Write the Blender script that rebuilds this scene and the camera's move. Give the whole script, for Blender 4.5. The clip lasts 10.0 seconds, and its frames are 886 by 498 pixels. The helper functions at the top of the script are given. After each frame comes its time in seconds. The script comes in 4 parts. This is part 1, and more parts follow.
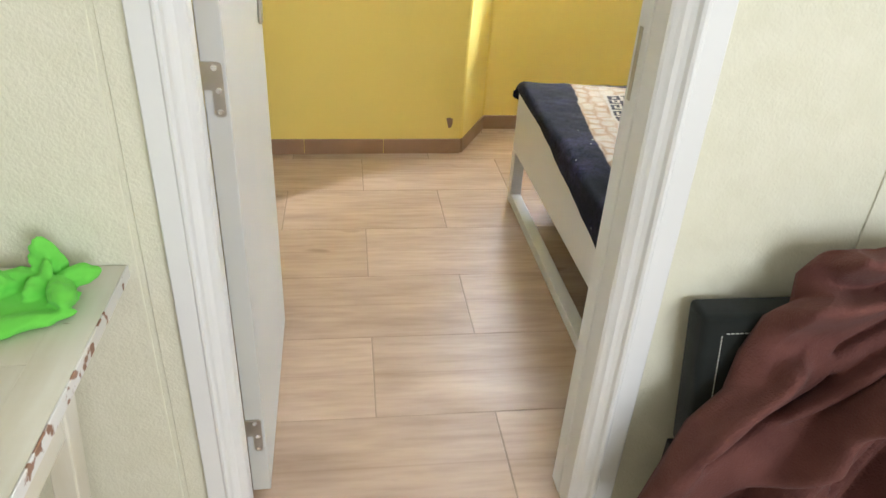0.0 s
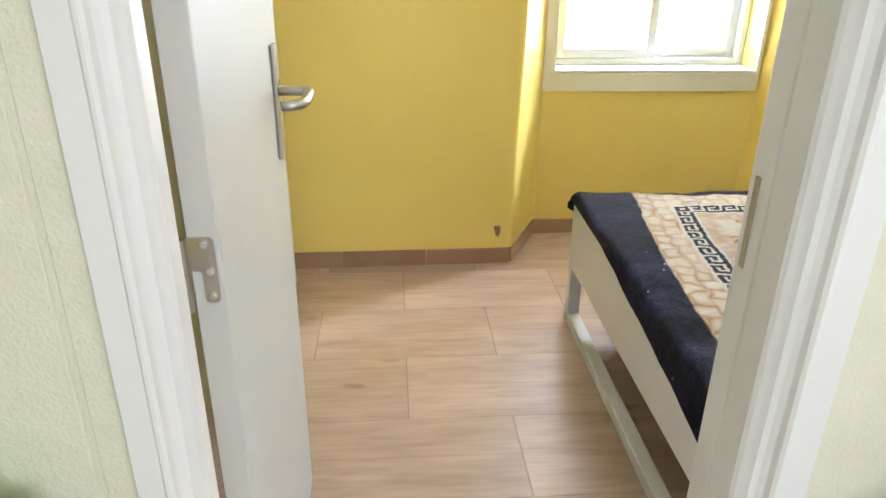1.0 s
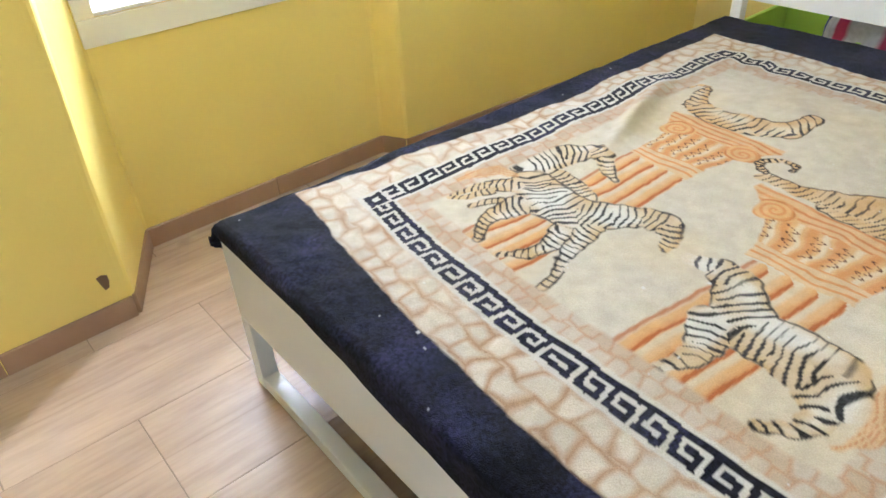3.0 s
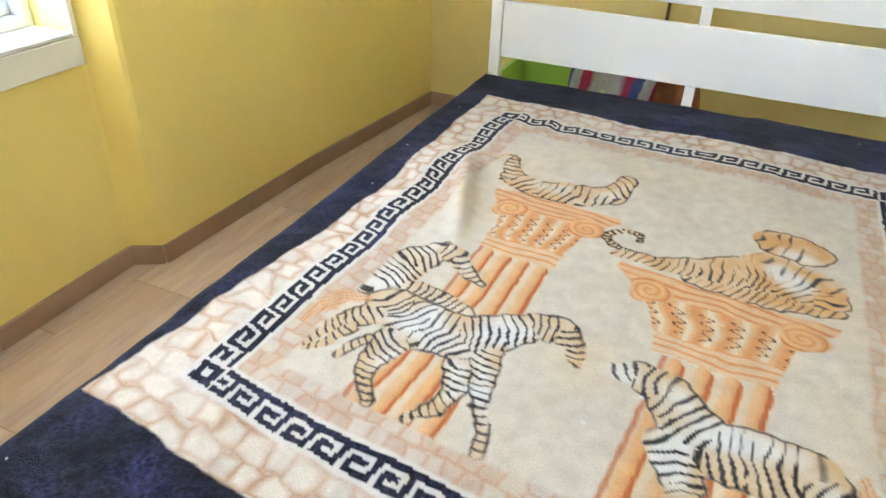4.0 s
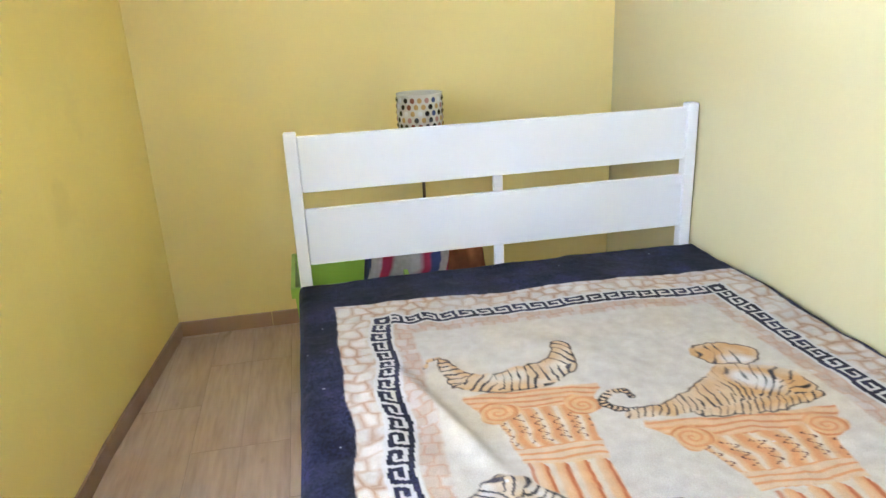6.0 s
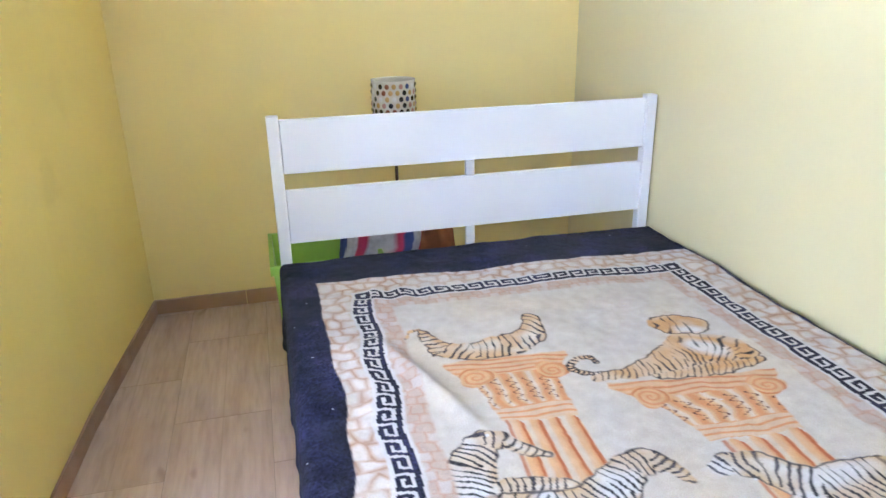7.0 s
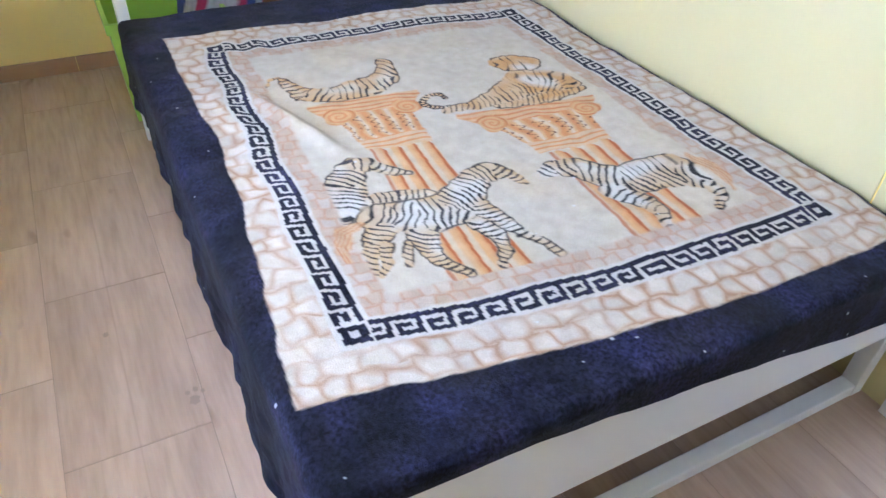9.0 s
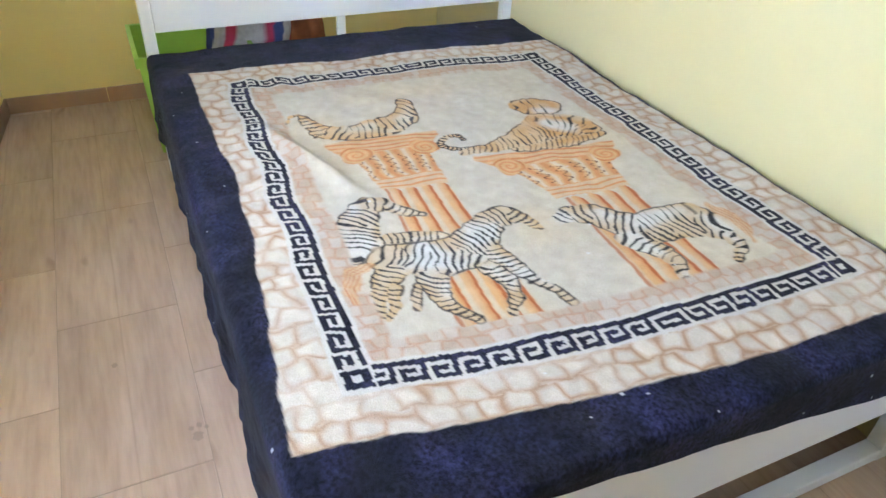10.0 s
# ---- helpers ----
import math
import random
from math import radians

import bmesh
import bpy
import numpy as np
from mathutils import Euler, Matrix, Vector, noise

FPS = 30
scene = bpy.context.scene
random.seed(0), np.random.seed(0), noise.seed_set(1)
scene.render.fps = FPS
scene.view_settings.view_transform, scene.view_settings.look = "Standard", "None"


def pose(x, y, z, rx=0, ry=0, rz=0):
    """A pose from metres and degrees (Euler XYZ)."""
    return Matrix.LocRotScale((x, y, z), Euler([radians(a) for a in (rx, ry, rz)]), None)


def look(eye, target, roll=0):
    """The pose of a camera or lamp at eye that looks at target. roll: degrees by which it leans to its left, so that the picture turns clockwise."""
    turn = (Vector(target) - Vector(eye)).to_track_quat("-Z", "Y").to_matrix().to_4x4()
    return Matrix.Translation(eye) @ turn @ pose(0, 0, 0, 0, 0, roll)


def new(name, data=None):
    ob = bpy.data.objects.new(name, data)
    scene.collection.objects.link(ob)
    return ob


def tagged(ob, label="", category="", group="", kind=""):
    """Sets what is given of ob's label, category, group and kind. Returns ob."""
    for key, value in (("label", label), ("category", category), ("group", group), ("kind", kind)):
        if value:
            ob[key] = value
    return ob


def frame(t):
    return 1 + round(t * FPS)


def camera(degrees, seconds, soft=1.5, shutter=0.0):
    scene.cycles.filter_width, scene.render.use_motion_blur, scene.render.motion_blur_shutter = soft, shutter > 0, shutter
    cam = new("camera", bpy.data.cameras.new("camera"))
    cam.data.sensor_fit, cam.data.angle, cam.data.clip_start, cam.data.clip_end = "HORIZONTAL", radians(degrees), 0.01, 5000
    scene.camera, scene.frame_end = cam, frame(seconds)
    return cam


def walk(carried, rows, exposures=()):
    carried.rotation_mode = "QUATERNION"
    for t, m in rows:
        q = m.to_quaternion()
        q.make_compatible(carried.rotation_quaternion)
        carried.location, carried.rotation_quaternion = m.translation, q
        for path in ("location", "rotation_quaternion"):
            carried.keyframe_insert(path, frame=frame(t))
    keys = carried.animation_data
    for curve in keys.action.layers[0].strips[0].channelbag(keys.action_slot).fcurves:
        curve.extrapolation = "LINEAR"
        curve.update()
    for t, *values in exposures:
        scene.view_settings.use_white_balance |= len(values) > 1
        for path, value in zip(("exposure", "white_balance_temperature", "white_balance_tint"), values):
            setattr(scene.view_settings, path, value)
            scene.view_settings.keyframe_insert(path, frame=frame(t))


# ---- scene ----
cam = camera(65.0, 10.0)
PATH = [
    (0, (-0.673, -1.044, 1.282), (-0.409, 0.661, 0.268), 3.5),
    (0.5, (-0.702, -0.952, 1.294), (-0.424, 0.804, 0.376), 2.3),
    (1, (-0.647, -0.735, 1.302), (-0.509, 1.085, 0.484), 0.7),
    (1.5, (-0.619, -0.535, 1.291), (-0.546, 1.306, 0.512), 1.0),
    (2, (-0.611, -0.294, 1.306), (-0.396, 1.503, 0.454), -2.2),
    (2.5, (-0.552, -0.052, 1.287), (0.078, 1.513, 0.213), -2.8),
    (3, (-0.448, 0.181, 1.312), (0.579, 1.456, 0.162), -2.9),
    (3.2, (-0.415, 0.251, 1.313), (0.732, 1.375, 0.121), -0.5),
    (4.3, (-0.331, 0.769, 1.32), (1.309, 1.299, 0.307), 1.1),
    (4.5, (-0.304, 0.853, 1.309), (1.378, 1.308, 0.327), 0.4),
    (5, (-0.209, 1.071, 1.341), (1.562, 1.332, 0.451), -2.4),
    (5.5, (-0.194, 1.219, 1.331), (1.629, 1.193, 0.508), -0.4),
    (6, (-0.256, 1.428, 1.385), (1.601, 1.087, 0.724), -2.7),
    (6.2, (-0.273, 1.463, 1.406), (1.597, 1.068, 0.816), -2.8),
    (7.3, (-0.407, 1.541, 1.419), (1.363, 1.06, 0.624), -0.8),
    (7.5, (-0.427, 1.566, 1.421), (1.307, 1.08, 0.552), -1.2),
    (8, (-0.481, 1.636, 1.406), (1.121, 1.046, 0.364), -0.1),
    (8.5, (-0.526, 1.645, 1.415), (0.926, 0.99, 0.205), 0.9),
    (9, (-0.553, 1.641, 1.423), (0.806, 0.878, 0.169), 3.0),
    (9.5, (-0.557, 1.626, 1.42), (0.785, 0.84, 0.163), 3.5),
    (10, (-0.539, 1.604, 1.426), (0.905, 0.877, 0.249), 3.4),
]
EXPOSURES = [(0.0, 0.12, 5800, 9), (1.5, 0.08, 5650, 9), (3.0, 0.30, 5300, 10), (4.5, 0.35, 5050, 13), (6.0, 0.38, 4850, 16), (7.5, 0.30, 4500, 22), (8.5, 0.27, 4430, 20), (9.0, 0.27, 4560, 19), (9.6, 0.25, 4650, 16), (10.0, 0.26, 4800, 13)]
walk(cam, [(t, look(eye, target, roll)) for t, eye, target, roll in PATH], EXPOSURES)

# ---- world and light ----
world = bpy.data.worlds.new("sky")
scene.world = world
world.use_nodes = True
wn = world.node_tree
sky = wn.nodes.new("ShaderNodeTexSky")
sky.sky_type, sky.sun_disc, sky.sun_elevation, sky.sun_rotation = "NISHITA", False, radians(48), radians(20)
wn.nodes["Background"].inputs["Strength"].default_value = 0.10
wn.links.new(sky.outputs["Color"], wn.nodes["Background"].inputs["Color"])


def area_lamp(name, place, target, size_x, size_y, power, colour):
    data = bpy.data.lights.new(name, "AREA")
    data.shape, data.size, data.size_y, data.energy, data.color = "RECTANGLE", size_x, size_y, power, colour
    ob = new(name, data)
    ob.matrix_world = look(place, target)
    return ob


area_lamp("window_daylight", (0.85, 3.40, 2.05), (1.00, 1.2, 1.25), 2.6, 2.3, 200.0, (0.88, 0.94, 1.0))
area_lamp("window_ground_light", (0.55, 3.30, 0.35), (0.75, 0.9, 2.5), 2.4, 1.0, 500.0, (1.0, 0.97, 0.92))
area_lamp("window_bright_cloud", (2.15, 3.32, 2.25), (-0.40, 1.78, 0.1), 0.40, 1.2, 340.0, (0.94, 0.97, 1.0))
area_lamp("hall_window_daylight", (0.55, -2.95, 1.60), (-0.45, 0.0, 0.95), 1.5, 1.1, 53.0, (1.0, 0.98, 0.94))


# ---- materials ----
def material(name, colour, rough=0.6, metal=0.0, spec=0.5):
    m = bpy.data.materials.new(name)
    m.use_nodes = True
    b = m.node_tree.nodes["Principled BSDF"]
    b.inputs["Base Color"].default_value = (*colour, 1)
    b.inputs["Roughness"].default_value = rough
    b.inputs["Metallic"].default_value = metal
    b.inputs["Specular IOR Level"].default_value = spec
    return m, m.node_tree, b


def add_noise(tree, scale, detail=4.0, stretch=(1, 1, 1), random_shift=False, coords="Object"):
    tc = tree.nodes.new("ShaderNodeTexCoord")
    mp = tree.nodes.new("ShaderNodeMapping")
    mp.inputs["Scale"].default_value = stretch
    tree.links.new(tc.outputs[coords], mp.inputs["Vector"])
    if random_shift:
        oi = tree.nodes.new("ShaderNodeObjectInfo")
        mul = tree.nodes.new("ShaderNodeVectorMath")
        mul.operation = "SCALE"
        mul.inputs[0].default_value = (37.0, 91.0, 53.0)
        tree.links.new(oi.outputs["Random"], mul.inputs["Scale"])
        tree.links.new(mul.outputs["Vector"], mp.inputs["Location"])
    n = tree.nodes.new("ShaderNodeTexNoise")
    n.inputs["Scale"].default_value, n.inputs["Detail"].default_value = scale, detail
    tree.links.new(mp.outputs["Vector"], n.inputs["Vector"])
    return n.outputs["Fac"]


def ramp(tree, fac, stops):
    r = tree.nodes.new("ShaderNodeValToRGB")
    el = r.color_ramp.elements
    while len(el) < len(stops):
        el.new(0.5)
    for e, (p, c) in zip(el, stops):
        e.position, e.color = p, (*c, 1)
    tree.links.new(fac, r.inputs["Fac"])
    return r.outputs["Color"]


def mix(tree, fac, a, b, mode="MIX"):
    n = tree.nodes.new("ShaderNodeMix")
    n.data_type, n.blend_type = "RGBA", mode
    for sock, value in ((n.inputs["Factor"], fac), (n.inputs["A"], a), (n.inputs["B"], b)):
        if isinstance(value, bpy.types.NodeSocket):
            tree.links.new(value, sock)
        else:
            sock.default_value = value if isinstance(value, float) else (*value, 1)
    return n.outputs["Result"]


def bump(tree, bsdf, height, strength, distance):
    b = tree.nodes.new("ShaderNodeBump")
    b.inputs["Strength"].default_value, b.inputs["Distance"].default_value = strength, distance
    tree.links.new(height, b.inputs["Height"])
    if bsdf.inputs["Normal"].is_linked:
        tree.links.new(bsdf.inputs["Normal"].links[0].from_socket, b.inputs["Normal"])
    tree.links.new(b.outputs["Normal"], bsdf.inputs["Normal"])


def paint(name, colour, dark, rough=0.55, grain=220.0, grain_depth=0.001, lumps=6.0, lump_depth=0.004, amount=0.5):
    """Painted surface: blotches at a large scale, fine relief at a small one."""
    m, t, b = material(name, colour, rough)
    big = add_noise(t, lumps * 0.35, 5)
    t.links.new(ramp(t, big, ((0.30, dark), (0.30 + amount, colour))), b.inputs["Base Color"])
    bump(t, b, add_noise(t, lumps, 3), 0.35, lump_depth)
    bump(t, b, add_noise(t, grain, 3), 0.5, grain_depth)
    return m


YELLOW = paint("yellow_wall_paint", (0.92, 0.740, 0.215), (0.87, 0.685, 0.175), 0.42, 160, 0.0008, 5, 0.006)
_t = YELLOW.node_tree
_b = _t.nodes["Principled BSDF"]
_scuff = add_noise(_t, 3.4, 9)
_spots = add_noise(_t, 1.1, 3)
_mask = mix(_t, 1.0, ramp(_t, _scuff, ((0.60, (0, 0, 0)), (0.68, (0.28, 0.28, 0.28)))), ramp(_t, _spots, ((0.50, (0, 0, 0)), (0.62, (1, 1, 1)))), "MULTIPLY")
_t.links.new(mix(_t, _mask, _b.inputs["Base Color"].links[0].from_socket, (0.66, 0.50, 0.13)), _b.inputs["Base Color"])
bump(_t, _b, add_noise(_t, 11, 5), 0.3, 0.006)
# same yellow paint, window glare on the door wall mixed into its colour
YELLOW_GLARE = paint("yellow_paint_glare", (0.625, 0.555, 0.290), (0.60, 0.525, 0.265), 0.45, 160, 0.0008, 4, 0.005)
# same paint again, paled to look lit on the wall behind the bed
YELLOW_LIT = paint("yellow_paint_lit", (0.88, 0.735, 0.295), (0.85, 0.70, 0.265), 0.45, 160, 0.0008, 4, 0.005)
CREAM = paint("cream_textured_wall_paint", (0.80, 0.78, 0.64), (0.75, 0.73, 0.58), 0.6, 210, 0.0030, 60, 0.0035)
CEILING = paint("white_ceiling_paint", (0.89, 0.88, 0.86), (0.86, 0.85, 0.82), 0.7)
WHITE_GLOSS = paint("white_gloss_paint", (0.84, 0.84, 0.84), (0.80, 0.80, 0.79), 0.42, 90, 0.0003, 9, 0.0012)
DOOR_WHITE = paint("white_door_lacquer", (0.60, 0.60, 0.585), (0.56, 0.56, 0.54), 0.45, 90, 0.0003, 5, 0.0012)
OFF_WHITE = paint("cream_window_margin_paint", (0.90, 0.875, 0.77), (0.86, 0.83, 0.71), 0.5, 140, 0.0008, 8, 0.003)
BED_WHITE = paint("white_bed_lacquer", (0.81, 0.81, 0.82), (0.77, 0.77, 0.78), 0.38, 60, 0.0002, 5, 0.0006)
ALUMINIUM = paint("white_grey_window_aluminium", (0.66, 0.68, 0.70), (0.60, 0.62, 0.65), 0.4, 100, 0.0002, 8, 0.0004)
METAL = material("brushed_steel", (0.50, 0.47, 0.43), 0.33, 1.0)[0]
DARK_METAL = material("dark_bronze_metal", (0.10, 0.075, 0.055), 0.45, 0.8)[0]
CHROME = material("polished_chrome", (0.72, 0.72, 0.72), 0.16, 1.0)[0]
SHADOW_GAP = material("painted_gap_shade", (0.12, 0.09, 0.055), 0.8)[0]
CABINET = paint("cream_laminate", (0.72, 0.64, 0.41), (0.67, 0.58, 0.35), 0.4, 120, 0.0003, 6, 0.0008)
GREEN_PLASTIC = material("lime_green_plastic", (0.38, 0.58, 0.07), 0.35)[0]
BLACK_PLASTIC = material("black_plastic", (0.015, 0.015, 0.016), 0.4)[0]


def wood_tile(name, pale, mid, dark, rough):
    """Printed wood on porcelain: blotchy figure, soft streaks, a printed seam, a few knots."""
    m, t, b = material(name, mid, rough)
    figure = add_noise(t, 2.8, 8, (1.0, 4.5, 1.0), True)
    grain = add_noise(t, 7.0, 9, (1.0, 9.0, 1.0), True)
    broad = add_noise(t, 1.3, 3, (1.0, 2.6, 1.0), True)
    shade = tuple(0.45 * p + 0.55 * q for p, q in zip(dark, mid))
    c = ramp(t, figure, ((0.28, shade), (0.47, mid), (0.66, pale)))
    c = mix(t, 0.30, c, ramp(t, grain, ((0.32, dark), (0.50, mid), (0.66, pale))))
    c = mix(t, 0.35, c, ramp(t, broad, ((0.38, mid), (0.62, pale))))
    knots = add_noise(t, 4.2, 2, (1.0, 2.4, 1.0), True)
    c = mix(t, ramp(t, knots, ((0.70, (0, 0, 0)), (0.78, (0.6, 0.6, 0.6)))), c, dark)
    tc = t.nodes.new("ShaderNodeTexCoord")
    xyz = t.nodes.new("ShaderNodeSeparateXYZ")
    t.links.new(tc.outputs["Object"], xyz.inputs["Vector"])
    away = t.nodes.new("ShaderNodeMath")
    away.operation = "ABSOLUTE"
    t.links.new(xyz.outputs["Y"], away.inputs[0])
    seam = ramp(t, away.outputs["Value"], ((0.0, (0.24, 0.24, 0.24)), (0.0022, (0, 0, 0))))
    c = mix(t, seam, c, dark)
    oi = t.nodes.new("ShaderNodeObjectInfo")
    c = mix(t, 1.0, c, ramp(t, oi.outputs["Random"], ((0.0, (0.90, 0.89, 0.88)), (1.0, (1.05, 1.05, 1.05)))), "MULTIPLY")
    t.links.new(c, b.inputs["Base Color"])
    t.links.new(ramp(t, grain, ((0.3, (rough + 0.10,) * 3), (0.7, (rough - 0.06,) * 3))), b.inputs["Roughness"])
    bump(t, b, grain, 0.25, 0.0006)
    return m


TILE = wood_tile("wood_look_porcelain", (0.57, 0.43, 0.325), (0.43, 0.312, 0.226), (0.22, 0.135, 0.087), 0.36)
SKIRTING = wood_tile("brown_wood_look_skirting", (0.43, 0.275, 0.18), (0.36, 0.22, 0.14), (0.27, 0.16, 0.10), 0.45)
GROUT = paint("sandy_grout", (0.36, 0.275, 0.21), (0.28, 0.21, 0.155), 0.85)


def fabric(name, colour, dark, scale=900.0, depth=0.0012, sheen=0.4):
    m, t, b = material(name, colour, 0.92, 0, 0.2)
    t.links.new(ramp(t, add_noise(t, 14.0, 6), ((0.3, dark), (0.68, colour))), b.inputs["Base Color"])
    b.inputs["Sheen Weight"].default_value = sheen
    b.inputs["Sheen Roughness"].default_value = 0.5
    bump(t, b, add_noise(t, scale, 2), 0.6, depth)
    return m


FLEECE = fabric("brown_fleece", (0.165, 0.066, 0.055), (0.115, 0.045, 0.038), 260, 0.0040, 0.05)
GREEN_CLOTH = fabric("bright_green_microfibre", (0.22, 0.74, 0.10), (0.18, 0.66, 0.07), 800, 0.0015, 0.1)
BLACK_FABRIC = fabric("black_upholstery", (0.018, 0.022, 0.020), (0.011, 0.013, 0.012), 1000, 0.0006, 0.15)
STITCH = material("pale_stitching", (0.60, 0.60, 0.55), 0.8)[0]
MATTRESS = fabric("off_white_mattress", (0.62, 0.60, 0.56), (0.55, 0.53, 0.50))

# printed plush: its pattern is the colour attribute of the blanket's mesh
PLUSH, _t, _b = material("printed_plush", (0.5, 0.5, 0.5), 0.95, 0, 0.15)
_a = _t.nodes.new("ShaderNodeAttribute")
_a.attribute_name = "print"
_pile = add_noise(_t, 420, 3)
_tufts = add_noise(_t, 30, 6)
_c = mix(_t, 1.0, _a.outputs["Color"], ramp(_t, _pile, ((0.3, (0.86, 0.86, 0.86)), (0.7, (1.08, 1.08, 1.08)))), "MULTIPLY")
_c = mix(_t, 1.0, _c, ramp(_t, _tufts, ((0.3, (0.90, 0.89, 0.87)), (0.7, (1.05, 1.05, 1.05)))), "MULTIPLY")
# brushed pile: nap with its bluish sheen coloured in, far stronger on dark dye than pale
_bw = _t.nodes.new("ShaderNodeRGBToBW")
_t.links.new(_a.outputs["Color"], _bw.inputs["Color"])
_dark = ramp(_t, _bw.outputs["Val"], ((0.02, (1, 1, 1)), (0.09, (0, 0, 0))))
_nap_sheen = add_noise(_t, 5.5, 6, (1.0, 1.6, 1.0))
_speck = add_noise(_t, 130, 5)
_sheened = mix(_t, 1.0, _c, ramp(_t, _nap_sheen, ((0.36, (0.45, 0.45, 0.40)), (0.52, (0.95, 0.95, 0.92)), (0.68, (1.7, 1.65, 2.0)))), "MULTIPLY")
_sheened = mix(_t, 1.0, _sheened, ramp(_t, _speck, ((0.36, (0.40, 0.40, 0.40)), (0.64, (1.8, 1.8, 1.8)))), "MULTIPLY")
_c = mix(_t, _dark, _c, _sheened)
_t.links.new(_c, _b.inputs["Base Color"])
_b.inputs["Sheen Weight"].default_value = 0.06
_b.inputs["Sheen Roughness"].default_value = 0.45
_b.inputs["Sheen Tint"].default_value = (0.75, 0.78, 1.0, 1)
bump(_t, _b, _tufts, 0.5, 0.006)
bump(_t, _b, _pile, 0.7, 0.0022)

# the same attribute on smaller printed things
PRINT, _t, _b = material("printed_fabric", (0.5, 0.5, 0.5), 0.9, 0, 0.2)
_a = _t.nodes.new("ShaderNodeAttribute")
_a.attribute_name = "print"
_c = mix(_t, 1.0, _a.outputs["Color"], ramp(_t, add_noise(_t, 60, 4), ((0.3, (0.85, 0.85, 0.85)), (0.7, (1.05, 1.05, 1.05)))), "MULTIPLY")
_t.links.new(_c, _b.inputs["Base Color"])
bump(_t, _b, add_noise(_t, 500, 2), 0.5, 0.001)

# old table paint: white, worn to the wood in patches
WORN_WHITE, _t, _b = material("worn_white_table_paint", (0.7, 0.68, 0.6), 0.3)
_wear = add_noise(_t, 26, 8, (1.0, 3.0, 1.0))
_broad = add_noise(_t, 3.0, 5, (6.0, 1.0, 1.0))
_c = ramp(_t, _broad, ((0.35, (0.62, 0.58, 0.46)), (0.65, (0.72, 0.70, 0.61))))
_c = mix(_t, ramp(_t, _wear, ((0.74, (0, 0, 0)), (0.79, (0.8, 0.8, 0.8)))), _c, (0.30, 0.19, 0.11))
_t.links.new(_c, _b.inputs["Base Color"])
bump(_t, _b, _wear, 0.4, 0.001)

CHIPPED, _t, _b = material("chipped_edge_paint", (0.7, 0.68, 0.6), 0.5)
_wear = add_noise(_t, 30, 8, (1.0, 1.0, 1.0))
_t.links.new(ramp(_t, _wear, ((0.57, (0.76, 0.75, 0.72)), (0.61, (0.26, 0.13, 0.075)))), _b.inputs["Base Color"])

GLASS, _t, _b = material("window_glass", (1, 1, 1), 0.0)
_b.inputs["Transmission Weight"].default_value = 1.0
_b.inputs["IOR"].default_value = 1.45

DAYLIGHT, _t, _b = material("bright_overcast_distance", (0, 0, 0), 1.0, 0, 0)
_t.links.new(ramp(_t, add_noise(_t, 0.5, 2), ((0.2, (0.95, 0.97, 1.0)), (0.8, (1.0, 1.0, 0.99)))), _b.inputs["Emission Color"])
_b.inputs["Emission Strength"].default_value = 13.0


# ---- building helpers ----
def link_mesh(name, bm, mat, parent=None, label="", smooth=False):
    me = bpy.data.meshes.new(name)
    bm.normal_update()
    bm.to_mesh(me)
    bm.free()
    for p in me.polygons:
        p.use_smooth = smooth
    me.materials.append(mat)
    ob = new(name, me)
    if parent is not None:
        ob.parent = parent
    if label:
        tagged(ob, label)
    return ob


def part(name, bm, mat, parent, label="", smooth=False):
    return link_mesh(name, bm, mat, parent, label, smooth)


def add_box(bm, x0, x1, y0, y1, z0, z1, bevel=0.0, segments=2):
    geo = bmesh.ops.create_cube(bm, size=1.0)
    for v in geo["verts"]:
        v.co = Vector((x0 + (v.co.x + 0.5) * (x1 - x0), y0 + (v.co.y + 0.5) * (y1 - y0), z0 + (v.co.z + 0.5) * (z1 - z0)))
    if bevel:
        edges = {e for v in geo["verts"] for e in v.link_edges}
        bmesh.ops.bevel(bm, geom=list(edges), offset=bevel, segments=segments, affect="EDGES", profile=0.5)


def box(x0, x1, y0, y1, z0, z1, bevel=0.0, segments=2):
    bm = bmesh.new()
    add_box(bm, x0, x1, y0, y1, z0, z1, bevel, segments)
    return bm


def prism(bm, outline, z0, z1, upper=None):
    lo = [bm.verts.new((x, y, z0)) for x, y in outline]
    hi = [bm.verts.new((x, y, z1)) for x, y in upper or outline]
    bm.faces.new(lo[::-1])
    bm.faces.new(hi)
    n = len(lo)
    for i in range(n):
        bm.faces.new((lo[i], lo[(i + 1) % n], hi[(i + 1) % n], hi[i]))


def add_tube(bm, points, radius, sides=12):
    """A round bar along points."""
    pts = [Vector(p) for p in points]
    rings = []
    for i, p in enumerate(pts):
        d = (pts[min(i + 1, len(pts) - 1)] - pts[max(i - 1, 0)]).normalized()
        a = d.orthogonal().normalized()
        if rings and abs(d.dot(keep)) < 0.95:
            a = (keep - d * d.dot(keep)).normalized()
        keep = a
        b = d.cross(a)
        rings.append([bm.verts.new(p + radius * (math.cos(2 * math.pi * k / sides) * a + math.sin(2 * math.pi * k / sides) * b)) for k in range(sides)])
    for r, s in zip(rings, rings[1:]):
        for k in range(sides):
            bm.faces.new((r[k], r[(k + 1) % sides], s[(k + 1) % sides], s[k]))
    bm.faces.new(rings[0][::-1])
    bm.faces.new(rings[-1])


def tube(points, radius, sides=12):
    bm = bmesh.new()
    add_tube(bm, points, radius, sides)
    return bm


